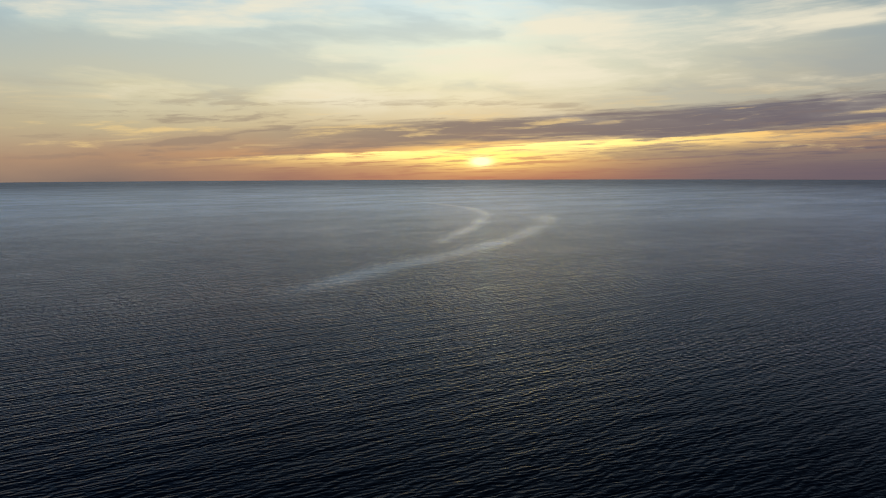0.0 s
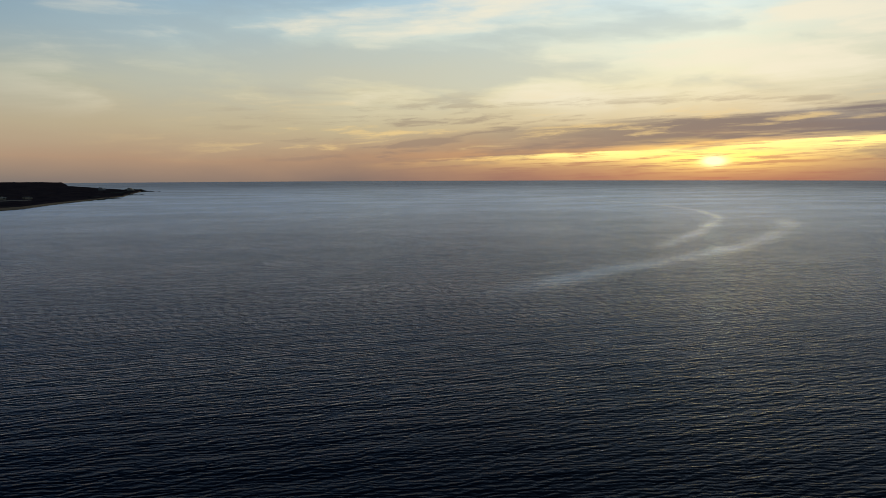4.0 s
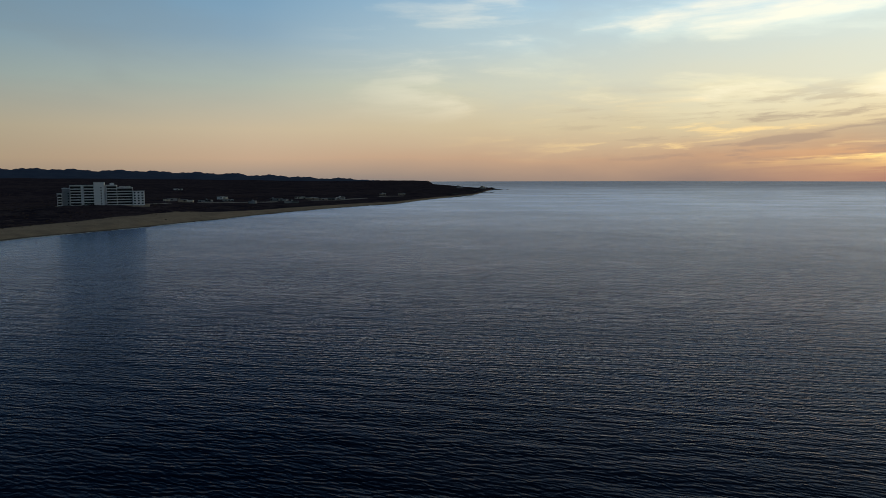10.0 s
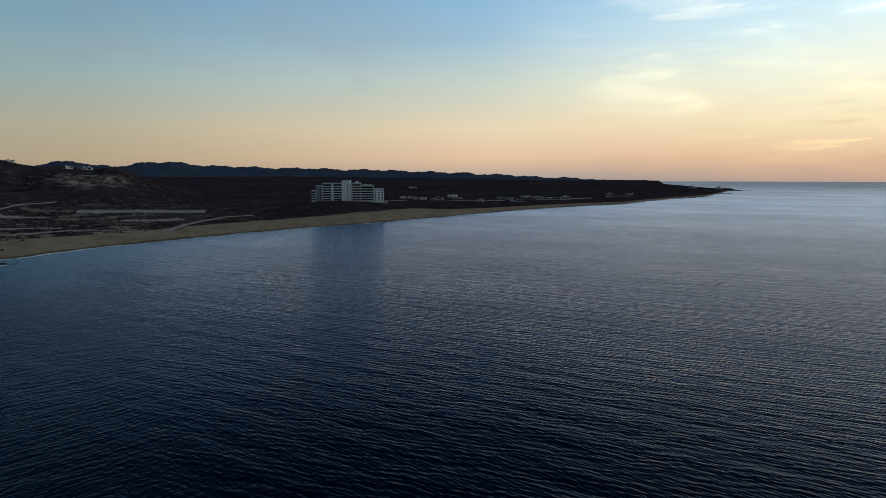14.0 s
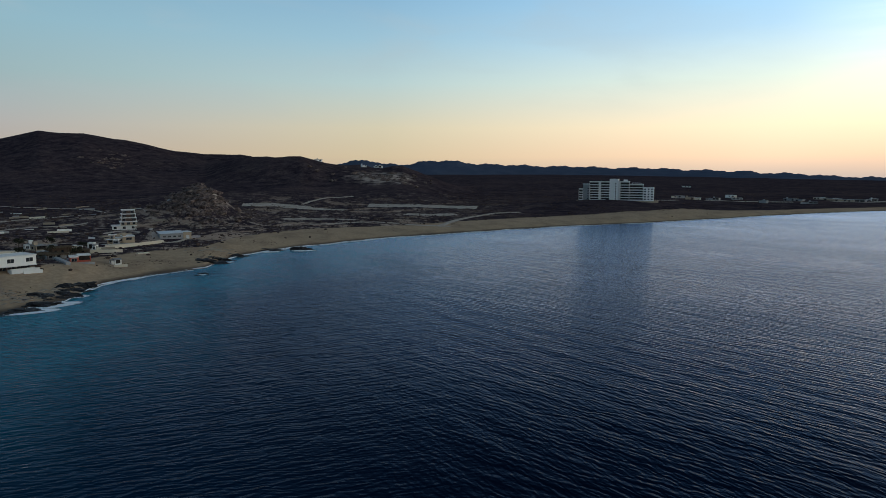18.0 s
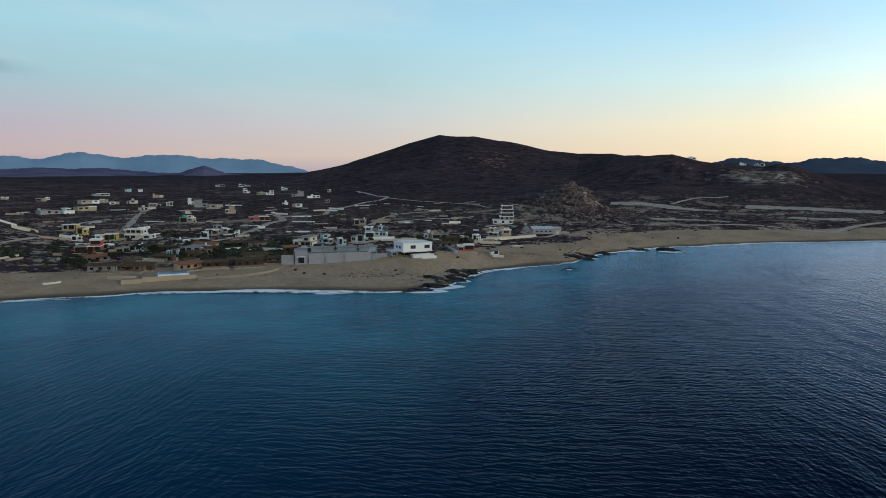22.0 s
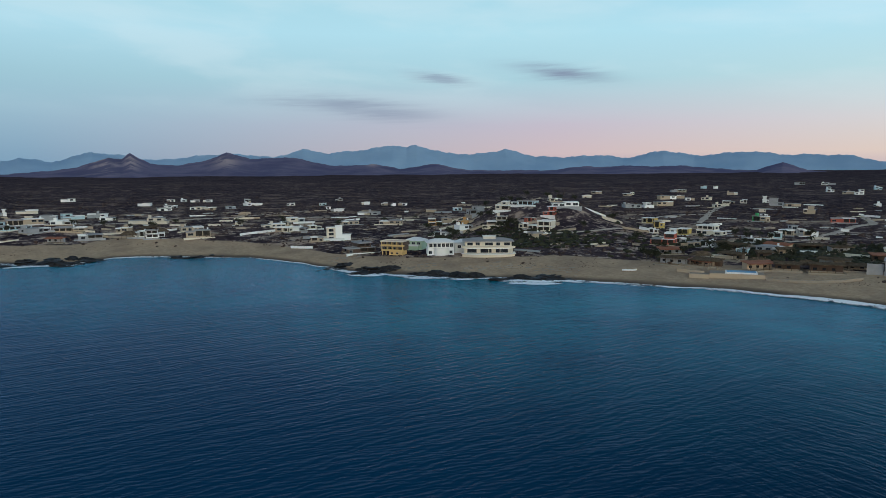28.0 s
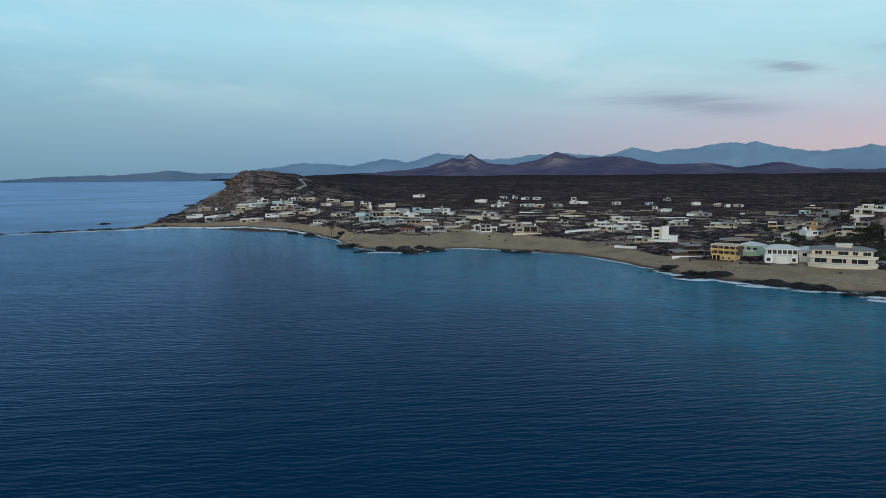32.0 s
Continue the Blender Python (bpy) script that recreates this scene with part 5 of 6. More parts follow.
STREET_5 = [
    (141.2, 983, 22, 4.8, "white"), (141.4, 867, 21, 4.9, "tan"), (141.6, 442, 14, 6.4, "red"), (141.9, 559, 7, 5.0, "yellow"),
    (142.3, 512, 6, 3.3, "white"), (142.6, 827, 11, 5.4, "white"), (142.8, 609, 11, 4.4, "yellow"), (143.8, 820, 19, 4.0, "grey"),
    (143.9, 1105, 5, 3.6, "white"), (144.4, 1086, 11, 3.5, "white"), (146.8, 1130, 13, 3.7, "white"),
    (147.4, 1031, 12, 3.3, "white"), (149.1, 537, 20, 3.9, "white"), (150.0, 550, 7, 2.9, "white"), (150.5, 518, 8, 6.7, "red"),
    (151.1, 471, 11, 3.1, "tan"), (151.3, 490, 17, 7.1, "cream"), (151.8, 509, 7, 3.3, "red"), (152.4, 500, 6, 3.2, "cream"),
    (152.7, 548, 20, 3.5, "teal"),
]
STREET_6 = [
    (154.2, 547, 11, 6.6, "cream"), (154.4, 520, 19, 5.9, "white"), (156.2, 579, 14, 6.6, "grey"), (157.1, 529, 12, 3.4, "white"),
    (157.4, 554, 8, 4.5, "ochre"), (157.8, 774, 9, 3.1, "white"), (158.7, 593, 8, 4.8, "tan"), (159.4, 501, 8, 2.9, "white"),
    (159.7, 582, 11, 5.6, "ochre"), (160.1, 746, 10, 3.0, "tan"), (162.4, 865, 10, 2.9, "white"), (163.1, 857, 6, 2.9, "white"),
    (163.4, 592, 18, 3.4, "tan"), (163.8, 865, 7, 2.9, "white"), (165.2, 713, 21, 2.9, "grey"), (165.4, 889, 9, 3.6, "white"),
    (165.7, 420, 18, 5.4, "brown"), (166.6, 606, 15, 2.9, "tan"), (167.5, 976, 9, 2.9, "white"), (167.8, 773, 13, 2.9, "white"),
]
STREET_7 = [
    (168.3, 830, 5, 3.4, "white"), (168.8, 891, 9, 2.9, "white"), (169.3, 484, 8, 2.9, "white"), (169.4, 574, 9, 2.9, "white"),
    (170.9, 647, 16, 4.2, "white"), (170.9, 555, 13, 2.9, "white"), (171.3, 896, 10, 2.9, "white"), (171.7, 624, 8, 3.0, "white"),
    (172.1, 544, 11, 3.5, "white"), (172.6, 585, 18, 2.9, "white"), (174.1, 900, 19, 2.9, "white"), (174.6, 971, 8, 4.7, "white"),
    (175.4, 639, 6, 2.9, "white"), (175.8, 851, 10, 2.9, "white"), (177.5, 837, 11, 2.9, "white"), (177.7, 999, 10, 2.9, "white"),
    (178.4, 515, 16, 4.6, "tan"), (178.5, 1003, 11, 2.9, "white"), (178.5, 854, 14, 2.9, "white"), (178.8, 546, 16, 2.9, "tan"),
]
STREET_8 = [
    (179.3, 1031, 7, 2.9, "white"), (180.2, 900, 13, 2.9, "white"), (180.3, 1037, 10, 2.9, "white"),
    (180.7, 836, 14, 2.9, "white"), (181.3, 727, 7, 2.9, "white"), (181.5, 526, 12, 5.1, "white"), (182.0, 665, 32, 5.4, "white"),
    (182.2, 946, 15, 3.8, "white"), (182.6, 535, 7, 4.3, "white"), (183.8, 562, 9, 3.6, "white"), (184.8, 718, 12, 5.8, "white"),
    (185.4, 752, 17, 4.3, "grey"), (185.9, 536, 15, 2.9, "white"), (186.9, 737, 18, 5.4, "teal"), (187.2, 1091, 18, 4.4, "white"),
    (187.3, 567, 20, 2.9, "tan"), (187.8, 616, 15, 3.0, "white"), (188.5, 721, 12, 4.7, "grey"), (189.1, 569, 18, 3.2, "grey"),
    (189.8, 841, 20, 3.4, "white"),
]
STREET_9 = [
    (189.9, 635, 25, 4.6, "white"), (190.6, 599, 24, 2.9, "white"), (191.2, 811, 5, 6.6, "white"), (191.7, 836, 7, 5.4, "white"),
    (191.8, 656, 13, 2.9, "white"), (192.9, 824, 13, 4.7, "white"), (193.4, 699, 17, 2.9, "white"),
    (194.1, 870, 15, 2.9, "white"), (194.7, 819, 12, 3.3, "tan"), (195.2, 635, 14, 2.9, "white"), (195.7, 743, 12, 3.6, "white"),
    (196.3, 875, 21, 2.9, "tan"), (196.3, 729, 17, 2.9, "white"), (196.8, 771, 12, 3.1, "grey"), (197.4, 867, 8, 2.9, "white"),
    (197.4, 796, 13, 5.2, "tan"), (197.7, 718, 14, 2.9, "white"), (198.1, 834, 23, 3.4, "white"), (198.5, 779, 15, 2.9, "white"),
    (199.0, 718, 14, 3.5, "white"),
]
STREET_10 = [
    (199.6, 843, 11, 4.1, "white"), (200.3, 806, 17, 3.9, "white"), (200.7, 702, 18, 2.9, "tan"), (201.1, 787, 18, 5.1, "white"),
    (201.6, 761, 12, 3.1, "white"), (202.4, 754, 18, 3.0, "white"), (202.8, 837, 9, 4.1, "white"), (203.6, 740, 12, 3.6, "white"),
    (203.9, 852, 12, 4.8, "white"), (204.7, 783, 15, 3.2, "white"),
]
STREETS = STREET_1 + STREET_2 + STREET_3 + STREET_4 + STREET_5 + STREET_6 + STREET_7 + STREET_8 + STREET_9 + STREET_10

rng = random.Random(4)
build_hotel()
build_white_modern()
build_yellow()
build_white_pair()
build_tower()
build_shed()
build_complex()
build_beach_terraces()
build_chapel()
build_boat()
TAKEN = [(116.6, 378, 16), (163.2, 405, 11), (161.5, 424, 9), (159.2, 402, 14), (155.3, 395, 18), (109.5, 618, 14), (106, 527, 16), (122.8, 377, 26), (168, 490, 10)]
for a, r, w, h, col in STREETS:
    if any((bearing(a, r) - bearing(b, q)).length < size + w * 0.3 for b, q, size in TAKEN):
        continue
    villa(a, r, w, h, col, rng)


# ---------------------------------------------------------------- tracks and bare fields
def smooth_line(pts, n=10):
    """Points along a rounded line through bearings and distances."""
    P = [bearing(*p) for p in pts]
    P = [P[0] * 2 - P[1]] + P + [P[-1] * 2 - P[-2]]
    out = []
    for a, b, c, d in zip(P, P[1:], P[2:], P[3:]):
        for k in range(n):
            t = k / n
            out.append(0.5 * ((2 * b) + (c - a) * t + (2 * a - 5 * b + 4 * c - d) * t * t + (3 * b - a - 3 * c + d) * t ** 3))
    return out + [P[-2]]


def over_ground(x, y, lift):
    return land(np.degrees(np.arctan2(-x, y)) % 360, np.hypot(x, y))[0] + lift


def track(name, pts, width, label, lift=0.45, seed=0):
    line = smooth_line(pts)
    rg = random.Random(seed)
    rows = []
    for k, p in enumerate(line):
        q, o = line[min(k + 1, len(line) - 1)], line[max(k - 1, 0)]
        side = Vector((-(q - o).y, (q - o).x, 0)).normalized()
        wide = width * rg.uniform(0.8, 1.2) / 2
        rows.append([p + side * wide * s for s in (-1, -0.35, 0.35, 1)])
    x, y = np.array([[v.x for v in row] for row in rows]), np.array([[v.y for v in row] for row in rows])
    z = over_ground(x, y, lift)
    z[:, 0] -= lift * 1.6
    z[:, -1] -= lift * 1.6
    me = grid_mesh(name, x, y, z, np.ones((len(rows) - 1, 3), bool), {})
    me.materials.append(DIRT)
    ob = tagged(new(name, me), label, "dirt road", kind="structure")
    if me.polygons[0].normal.z < 0:
        me.flip_normals()
    return ob


for k, (pts, width) in enumerate((
        ([(126.3, 722), (124.2, 731), (123.5, 801), (121.4, 894), (119.1, 994), (119.8, 1041), (121.4, 1173)], 8),
        ([(120.5, 581), (119.1, 681), (117.9, 713), (115.2, 732), (112.5, 762)], 7), ([(118.9, 603), (115.6, 642), (112.0, 663)], 4),
        ([(130.2, 550), (128.6, 604), (127.4, 637), (127.9, 736)], 9), ([(139.0, 607), (138.3, 709), (137.7, 807), (137.2, 838)], 8),
        ([(123.0, 432), (121.2, 458), (118.9, 478), (116.5, 484)], 7), ([(85.3, 646), (83.5, 715), (81.1, 788), (78.8, 836)], 9), ([(96.5, 902), (94.6, 994), (92.4, 1043)], 7),
        ([(111.1, 582), (109.0, 600), (106.8, 512), (104.5, 545)], 5), ([(95.9, 629), (90.7, 659), (87.1, 646), (84.4, 647)], 6), ([(149.8, 483), (148.6, 483), (146.4, 488), (144.7, 511)], 4),
        ([(196.9, 960), (196.3, 1020), (196.7, 1060), (195.9, 1085)], 6), ([(133.5, 480), (131.0, 520), (130.2, 550), (128, 560)], 5), ([(143.5, 640), (141, 700), (138.3, 709)], 5),
        ([(186.5, 640), (182, 700), (176, 720), (170, 800)], 5), ([(160, 640), (166, 690), (172, 700)], 5), ([(108, 690), (112, 860), (116, 930), (119.1, 994)], 4), ([(194, 640), (190, 700), (186.5, 640)], 4))):
    track("dirt_road", pts, width, "pale rutted dirt road through dry scrub", seed=k)
for k, (pts, width) in enumerate((([(101.0, 888), (97.9, 885), (95.2, 838), (92.9, 828)], 46), ([(91.1, 920), (88.6, 918), (85.5, 905), (82.2, 900)], 70), ([(88, 770), (86, 760), (84, 770)], 26), ([(98, 690), (95, 700), (92, 690)], 20), ([(64.5, 1225), (61.5, 1240), (58.5, 1262)], 16), ([(56, 1330), (53.5, 1370), (51.5, 1420)], 14), ([(69, 1190), (66.5, 1205)], 18), ([(50.5, 1500), (48.5, 1540)], 14))):
    track("bare_field", pts, width, "bare pale earth clearing in the scrub", 0.6, seed=20 + k)


# ---------------------------------------------------------------- cabins, yard walls and heaps between the houses
rng = random.Random(77)
for k in range(30):
    if k < 20:
        a, r = 127.6 + 13.2 * (k % 10) / 9 + rng.uniform(-0.9, 0.9), (379 if k < 10 else 416) + rng.uniform(-10, 26)
    elif k < 25:
        a, r = rng.uniform(110.5, 115.0), rng.uniform(420, 470)
    else:
        a, r = rng.uniform(172, 190), rng.uniform(520, 570)
    w = rng.uniform(7, 15)
    if all((bearing(a, r) - bearing(b, q)).length > v * 0.5 + w * 0.45 for b, q, v, hh, cc in STREETS) and all((bearing(a, r) - bearing(b, q)).length > size + w * 0.4 for b, q, size in TAKEN):
        beach_cabin(a, r, w, rng.uniform(4.5, 7), rng.uniform(2.6, 4.2), rng.uniform(-40, 40), rng)
for k in range(330):
    if k < 190:
        a, r = rng.uniform(106, 160), rng.uniform(390, 900)
    else:
        a, r = rng.uniform(158, 205), rng.uniform(500, 800)
    if r < curve(SHORE, a) + 60:
        continue
    turn, size = rng.uniform(-35, 35), rng.uniform(4, 20)
    p = bearing(a, r)
    u = Vector((math.cos(radians(a + turn)), math.sin(radians(a + turn)), 0))
    q = p + u * size
    q2 = math.degrees(math.atan2(-q.x, q.y)) % 360, math.hypot(q.x, q.y)
    mat = rng.choice((WALLS["tan"], WALLS["cream"], WALLS["grey"], STONE, STONE, WALLS["white"]))
    long_wall("yard_wall", [(a, r), q2], rng.uniform(0.5, 1.9), 0.35 if k % 3 else 2.6, mat, "low weathered yard wall between village plots", 2.0)


# ---------------------------------------------------------------- rocks in the surf and on the hills
def rock_mesh(name, seed, flat, mat, sub=2):
    bm = bmesh.new()
    bmesh.ops.create_icosphere(bm, subdivisions=sub, radius=1.0)
    off = Vector((seed * 7.3, seed * 3.1, seed * 1.7))
    for v in bm.verts:
        k = 1 + 0.6 * noise.noise(v.co * 1.0 + off) + 0.5 * noise.noise(v.co * 2.6 + off)
        v.co *= k * (1 + 0.3 * math.sin(v.index * 12.9898 + seed * 4.1))
        v.co.z *= flat
        v.co += Vector((round(v.co.x * 3), round(v.co.y * 3), round(v.co.z * 6))) * 0.05
    me = bpy.data.meshes.new(name)
    bm.to_mesh(me)
    bm.free()
    me.materials.append(mat)
    return me


REEFS = [rock_mesh("rock", k, 0.24, REEF) for k in range(6)]
STONES = [rock_mesh("boulder", k + 9, 0.75, BOULDER, 1) for k in range(5)]
REEF_PLACES_A = [(152.6, 342, 25), (150.4, 344, 11), (114.0, 338, 20), (112.4, 363, 9), (115.4, 323, 17), (102.8, 444, 14), (101.2, 464, 11), (98.8, 493, 10), (96.4, 493, 14), (104.2, 390, 4), (117.0, 312, 13),
                 (167.6, 389, 16), (165.3, 373, 12), (165.7, 363, 12), (160.9, 357, 14), (159.2, 353, 9), (157.1, 349, 10), (153.4, 341, 14), (150.9, 340, 17), (149.7, 344, 8), (178.9, 463, 23)]
REEF_PLACES_B = [(190.2, 474, 35), (187.6, 455, 8), (186.3, 473, 19), (204.9, 1190, 34), (208.0, 738, 32), (209.2, 735, 32), (211.4, 736, 18), (214.2, 731, 24), (216.6, 734, 36), (211.2, 820, 9), (195.7, 596, 10), (194.1, 562, 16),
                 (192.8, 500, 12), (189.0, 468, 20), (187.2, 464, 20), (197.0, 623, 10), (103.5, 431, 14), (206.3, 860, 24), (113.2, 352, 12), (164.3, 368, 10), (41.3, 2405, 60), (42.1, 2000, 40), (44.2, 1650, 30)]
rng = random.Random(12)
for a, r, wide in REEF_PLACES_A + REEF_PLACES_B:
    count = max(3, min(7, int(wide / 2.6)))
    for k in range(count):
        da = (rng.random() - 0.5) * wide / r * 57.3
        dr = rng.uniform(-0.16, 0.16) * wide
        size = min(wide / count, 3.4) * rng.uniform(0.7, 1.7)
        ob = new("rock", REEFS[rng.randrange(6)])
        p = bearing(a + da, r + dr)
        gz = max(ground_at(a + da, r + dr), -0.25) if 41 < a + da < 209.5 else -0.25
        ob.matrix_world = Matrix.Translation((p.x, p.y, gz + 0.05)) @ pose(0, 0, 0, rng.uniform(-6, 6), rng.uniform(-6, 6), a + rng.uniform(-25, 25)) @ Matrix.Diagonal((size, size * 0.62, min(size, 4.5) * rng.uniform(0.7, 1.3), 1))
        tagged(ob, "dark wet flat rock in the shallow surf", "rock", "shore rocks")


def rubble(name, spots, mat, label, seed):
    """Many small broken rocks in one mesh: bearing, distance, width of the patch, rocks, size, flatness."""
    rg = np.random.RandomState(seed)
    bm = bmesh.new()
    bmesh.ops.create_icosphere(bm, subdivisions=2, radius=1.0)
    base, faces = np.array([v.co for v in bm.verts]), np.array([[v.index for v in f.verts] for f in bm.faces])
    bm.free()
    V, F, m = [], [], len(base)
    for a, r, wide, deep, count, size, flat in spots:
        u = np.clip(rg.normal(0, 0.42, count), -1, 1)
        A = a + u * wide / 2 / r * 57.3
        R = r + rg.normal(0, deep / 2, count) - 0.25 * wide * u * math.sin(radians(a * 7))
        z = np.where((A > 41) & (A < 209.5), np.maximum(land(A, R)[0], -0.3), -0.3)
        s = size * (0.35 + 1.1 * rg.rand(count) ** 2.2)
        for k in range(count):
            turn = rg.uniform(0, 6.3)
            p = base * (0.6 + 0.75 * rg.rand(m, 1)) * (s[k] * rg.uniform(0.9, 2.4), s[k] * rg.uniform(0.5, 1.0), s[k] * flat)
            c, t = math.cos(turn * 0.15 + radians(A[k])), math.sin(turn * 0.15 + radians(A[k]))
            F.append(faces + len(V) * m)
            V.append(np.stack([p[:, 0] * c - p[:, 1] * t - math.sin(radians(A[k])) * R[k], p[:, 0] * t + p[:, 1] * c + math.cos(radians(A[k])) * R[k], p[:, 2] + z[k] + 0.05], -1))
    me = bpy.data.meshes.new(name)
    me.from_pydata(np.concatenate(V).tolist(), [], np.concatenate(F).tolist())
    me.materials.append(mat)
    tagged(new(name, me), label, "rocks", kind="stuff")


rubble("reef_rubble", [(a, r - 2, w * 1.5, 5.0, int(10 + w * 1.3), 1.4, 0.3) for a, r, w in REEF_PLACES_A + REEF_PLACES_B if r < 1000] + [(41.4, 2390, 120, 40, 60, 4.5, 0.5), (42.3, 2050, 90, 30, 40, 3.5, 0.45), (43.6, 1720, 70, 24, 30, 3.0, 0.4)], REEF, "dark wet broken rocks scattered along the surf", 3)
rubble("beach_rubble", [(118.8, 340, 26, 7, 60, 0.9, 0.3), (116.2, 333, 24, 8, 90, 1.0, 0.3), (113.6, 352, 20, 8, 60, 1.0, 0.3), (103.0, 470, 40, 9, 70, 0.9, 0.3), (150, 362, 30, 8, 60, 0.8, 0.3), (155, 366, 40, 6, 60, 0.9, 0.35), (161, 374, 34, 7, 60, 0.9, 0.35),
                        (167, 405, 30, 8, 50, 0.9, 0.35), (193, 520, 40, 12, 60, 1.1, 0.35), (199, 670, 60, 10, 60, 1.3, 0.4)], STONE, "brown broken stones strewn over the sand", 4)
rubble("cliff_rubble", [(202.4, 930, 46, 130, 150, 4.0, 0.55), (201.4, 1060, 40, 60, 90, 5.0, 0.6), (203.6, 840, 40, 40, 80, 2.6, 0.5), (199.6, 1110, 40, 30, 50, 3.6, 0.5), (104.1, 688, 56, 40, 260, 2.0, 0.7), (90, 1330, 130, 60, 70, 3.0, 0.7), (110, 1550, 120, 80, 60, 3.4, 0.5)], BOULDER, "weathered pale crags and stones on steep slopes", 5)
for k in range(250):
    if k < 190:       # the bouldered hill by the shed
        a, r = rng.gauss(104.1, 1.7), rng.gauss(692, 28)
    elif k < 220:    # the cliff of the headland
        a, r = rng.uniform(200.6, 204.2), rng.uniform(820, 1120)
    else:
        a, r = rng.gauss(90, 2.6), rng.gauss(1330, 60)
    ob = new("boulder", STONES[rng.randrange(5)])
    s = rng.uniform(0.9, 2.6) * (1.5 if k < 190 else 1.9)
    ob.matrix_world = Matrix.Translation(bearing(a, r, ground_at(a, r) + s * 0.12)) @ pose(0, 0, 0, 0, 0, rng.uniform(0, 360)) @ Matrix.Diagonal((s, s * 0.8, s * 0.75, 1))
    tagged(ob, "weathered pale granite boulder on a dry hillside", "boulder", "hill boulders")


# ---------------------------------------------------------------- surf
def foam_material():
    mat, n, b = material("sea_foam")
    p = spot(n)
    f, f2 = n.noise(p, 0.22, 4.0, 0.6), n.noise(p, 1.1, 3.0, 0.6)
    n.put(b.inputs["Base Color"], (0.88, 0.91, 0.93, 1))
    b.inputs["Roughness"].default_value = 0.8
    cover = n.m("ADD", n.m("MULTIPLY", f, 0.6), n.m("MULTIPLY", f2, 0.4))
    n.put(b.inputs["Alpha"], n.m("MULTIPLY", n.span(n.m("ADD", cover, n.m("MULTIPLY", attr(n, "dense"), 0.30)), 0.50, 0.62), n.span(attr(n, "dense"), 0.05, 0.45)))
    return mat


FOAM = foam_material()


def foam_strip(a0, a1, out0, out1, dense, seed, lip=0.12):
    """Foam along the shore between two bearings, from out0 to out1 metres off the water's edge, with ragged sides."""
    azs = np.arange(a0, a1, 0.06)
    ks = np.linspace(0, 1, 5)
    A, K = np.meshgrid(azs, ks, indexing="ij")
    rs = curve(SHORE, A)
    x, y = -np.sin(np.radians(A)) * rs, np.cos(np.radians(A)) * rs
    wob = 2.2 * wrinkle(x, y, 16.0, seed) + 1.0 * wrinkle(x, y, 4.0, seed + 1)
    rs = rs + 2.0 * wrinkle(x, y, 14.0, 5)
    R = rs + wob * 0.5 - (out0 + (out1 - out0) * K * (1 + 0.35 * wrinkle(x, y, 11.0, seed + 2)))
    z = np.maximum(0.06, 0.03 * 1 + land(A, R)[0] + 0.10) + lip * np.sin(K * math.pi) * np.clip(0.8 + 0.5 * wrinkle(x, y, 19.0, seed + 3), 0.2, 1.4)
    fade = np.sin(np.pi * np.clip(K, 0.02, 0.98)) ** 0.5 * smooth(A, a0, a0 + 1.2) * smooth(A, a1, a1 - 1.2) * np.clip(dense * (0.75 + 0.5 * wrinkle(x, y, 24.0, seed + 4)), 0, 1)
    me = grid_mesh("surf_foam", -np.sin(np.radians(A)) * R, np.cos(np.radians(A)) * R, z, np.ones((len(azs) - 1, 4), bool), dict(dense=fade))
    me.flip_normals()
    me.materials.append(FOAM)
    tagged(new("surf_foam", me), "white foam where small waves break on the sand", "foam", kind="stuff")


for k, strip in enumerate(((41.5, 209, -1.5, 2.0, 0.6), (120, 139, -1.5, 5, 0.8), (122.5, 127.5, 0.5, 9, 1.0), (112, 118.5, -1, 9, 0.8), (80, 99, 1, 5, 0.7), (86, 104, -1, 3, 0.9), (104, 113, 0, 5, 0.7), (147, 155, 0, 10, 0.75), (156, 169, 0, 9, 0.7),
                           (186, 193, 0, 6, 0.7), (193, 209, 1, 7, 0.8), (205, 209.4, 4, 14, 0.8), (60, 80, 0, 4, 0.45), (142, 150, 1, 4, 0.4), (169, 180, 1, 4, 0.5))):
    foam_strip(*strip, 30 + 5 * k, 1.0 if strip[0] in (120, 122.5, 193) else 0.3 if strip[3] > 5 else 0.12)


def reef_foam(a, r, wide, deep, dense, seed):
    """A patch of broken white water round rocks."""
    us = np.linspace(-1, 1, 40)
    U, V = np.meshgrid(us, np.linspace(-1, 1, 12), indexing="ij")
    A, R = a + U * wide / r * 28.6, r + V * deep / 2 - 3
    x, y = -np.sin(np.radians(A)) * R, np.cos(np.radians(A)) * R
    fade = dense * smooth(U * U + V * V + 0.25 * wrinkle(x, y, 7.0, seed), 1.0, 0.2)
    me = grid_mesh("surf_foam", x, y, 0.05 + 0.08 * (1 - V * V), np.ones((39, 11), bool), dict(dense=np.clip(fade, 0, 1)))
    me.materials.append(FOAM)
    tagged(new("surf_foam", me), "broken white water round dark rocks", "foam", kind="stuff")


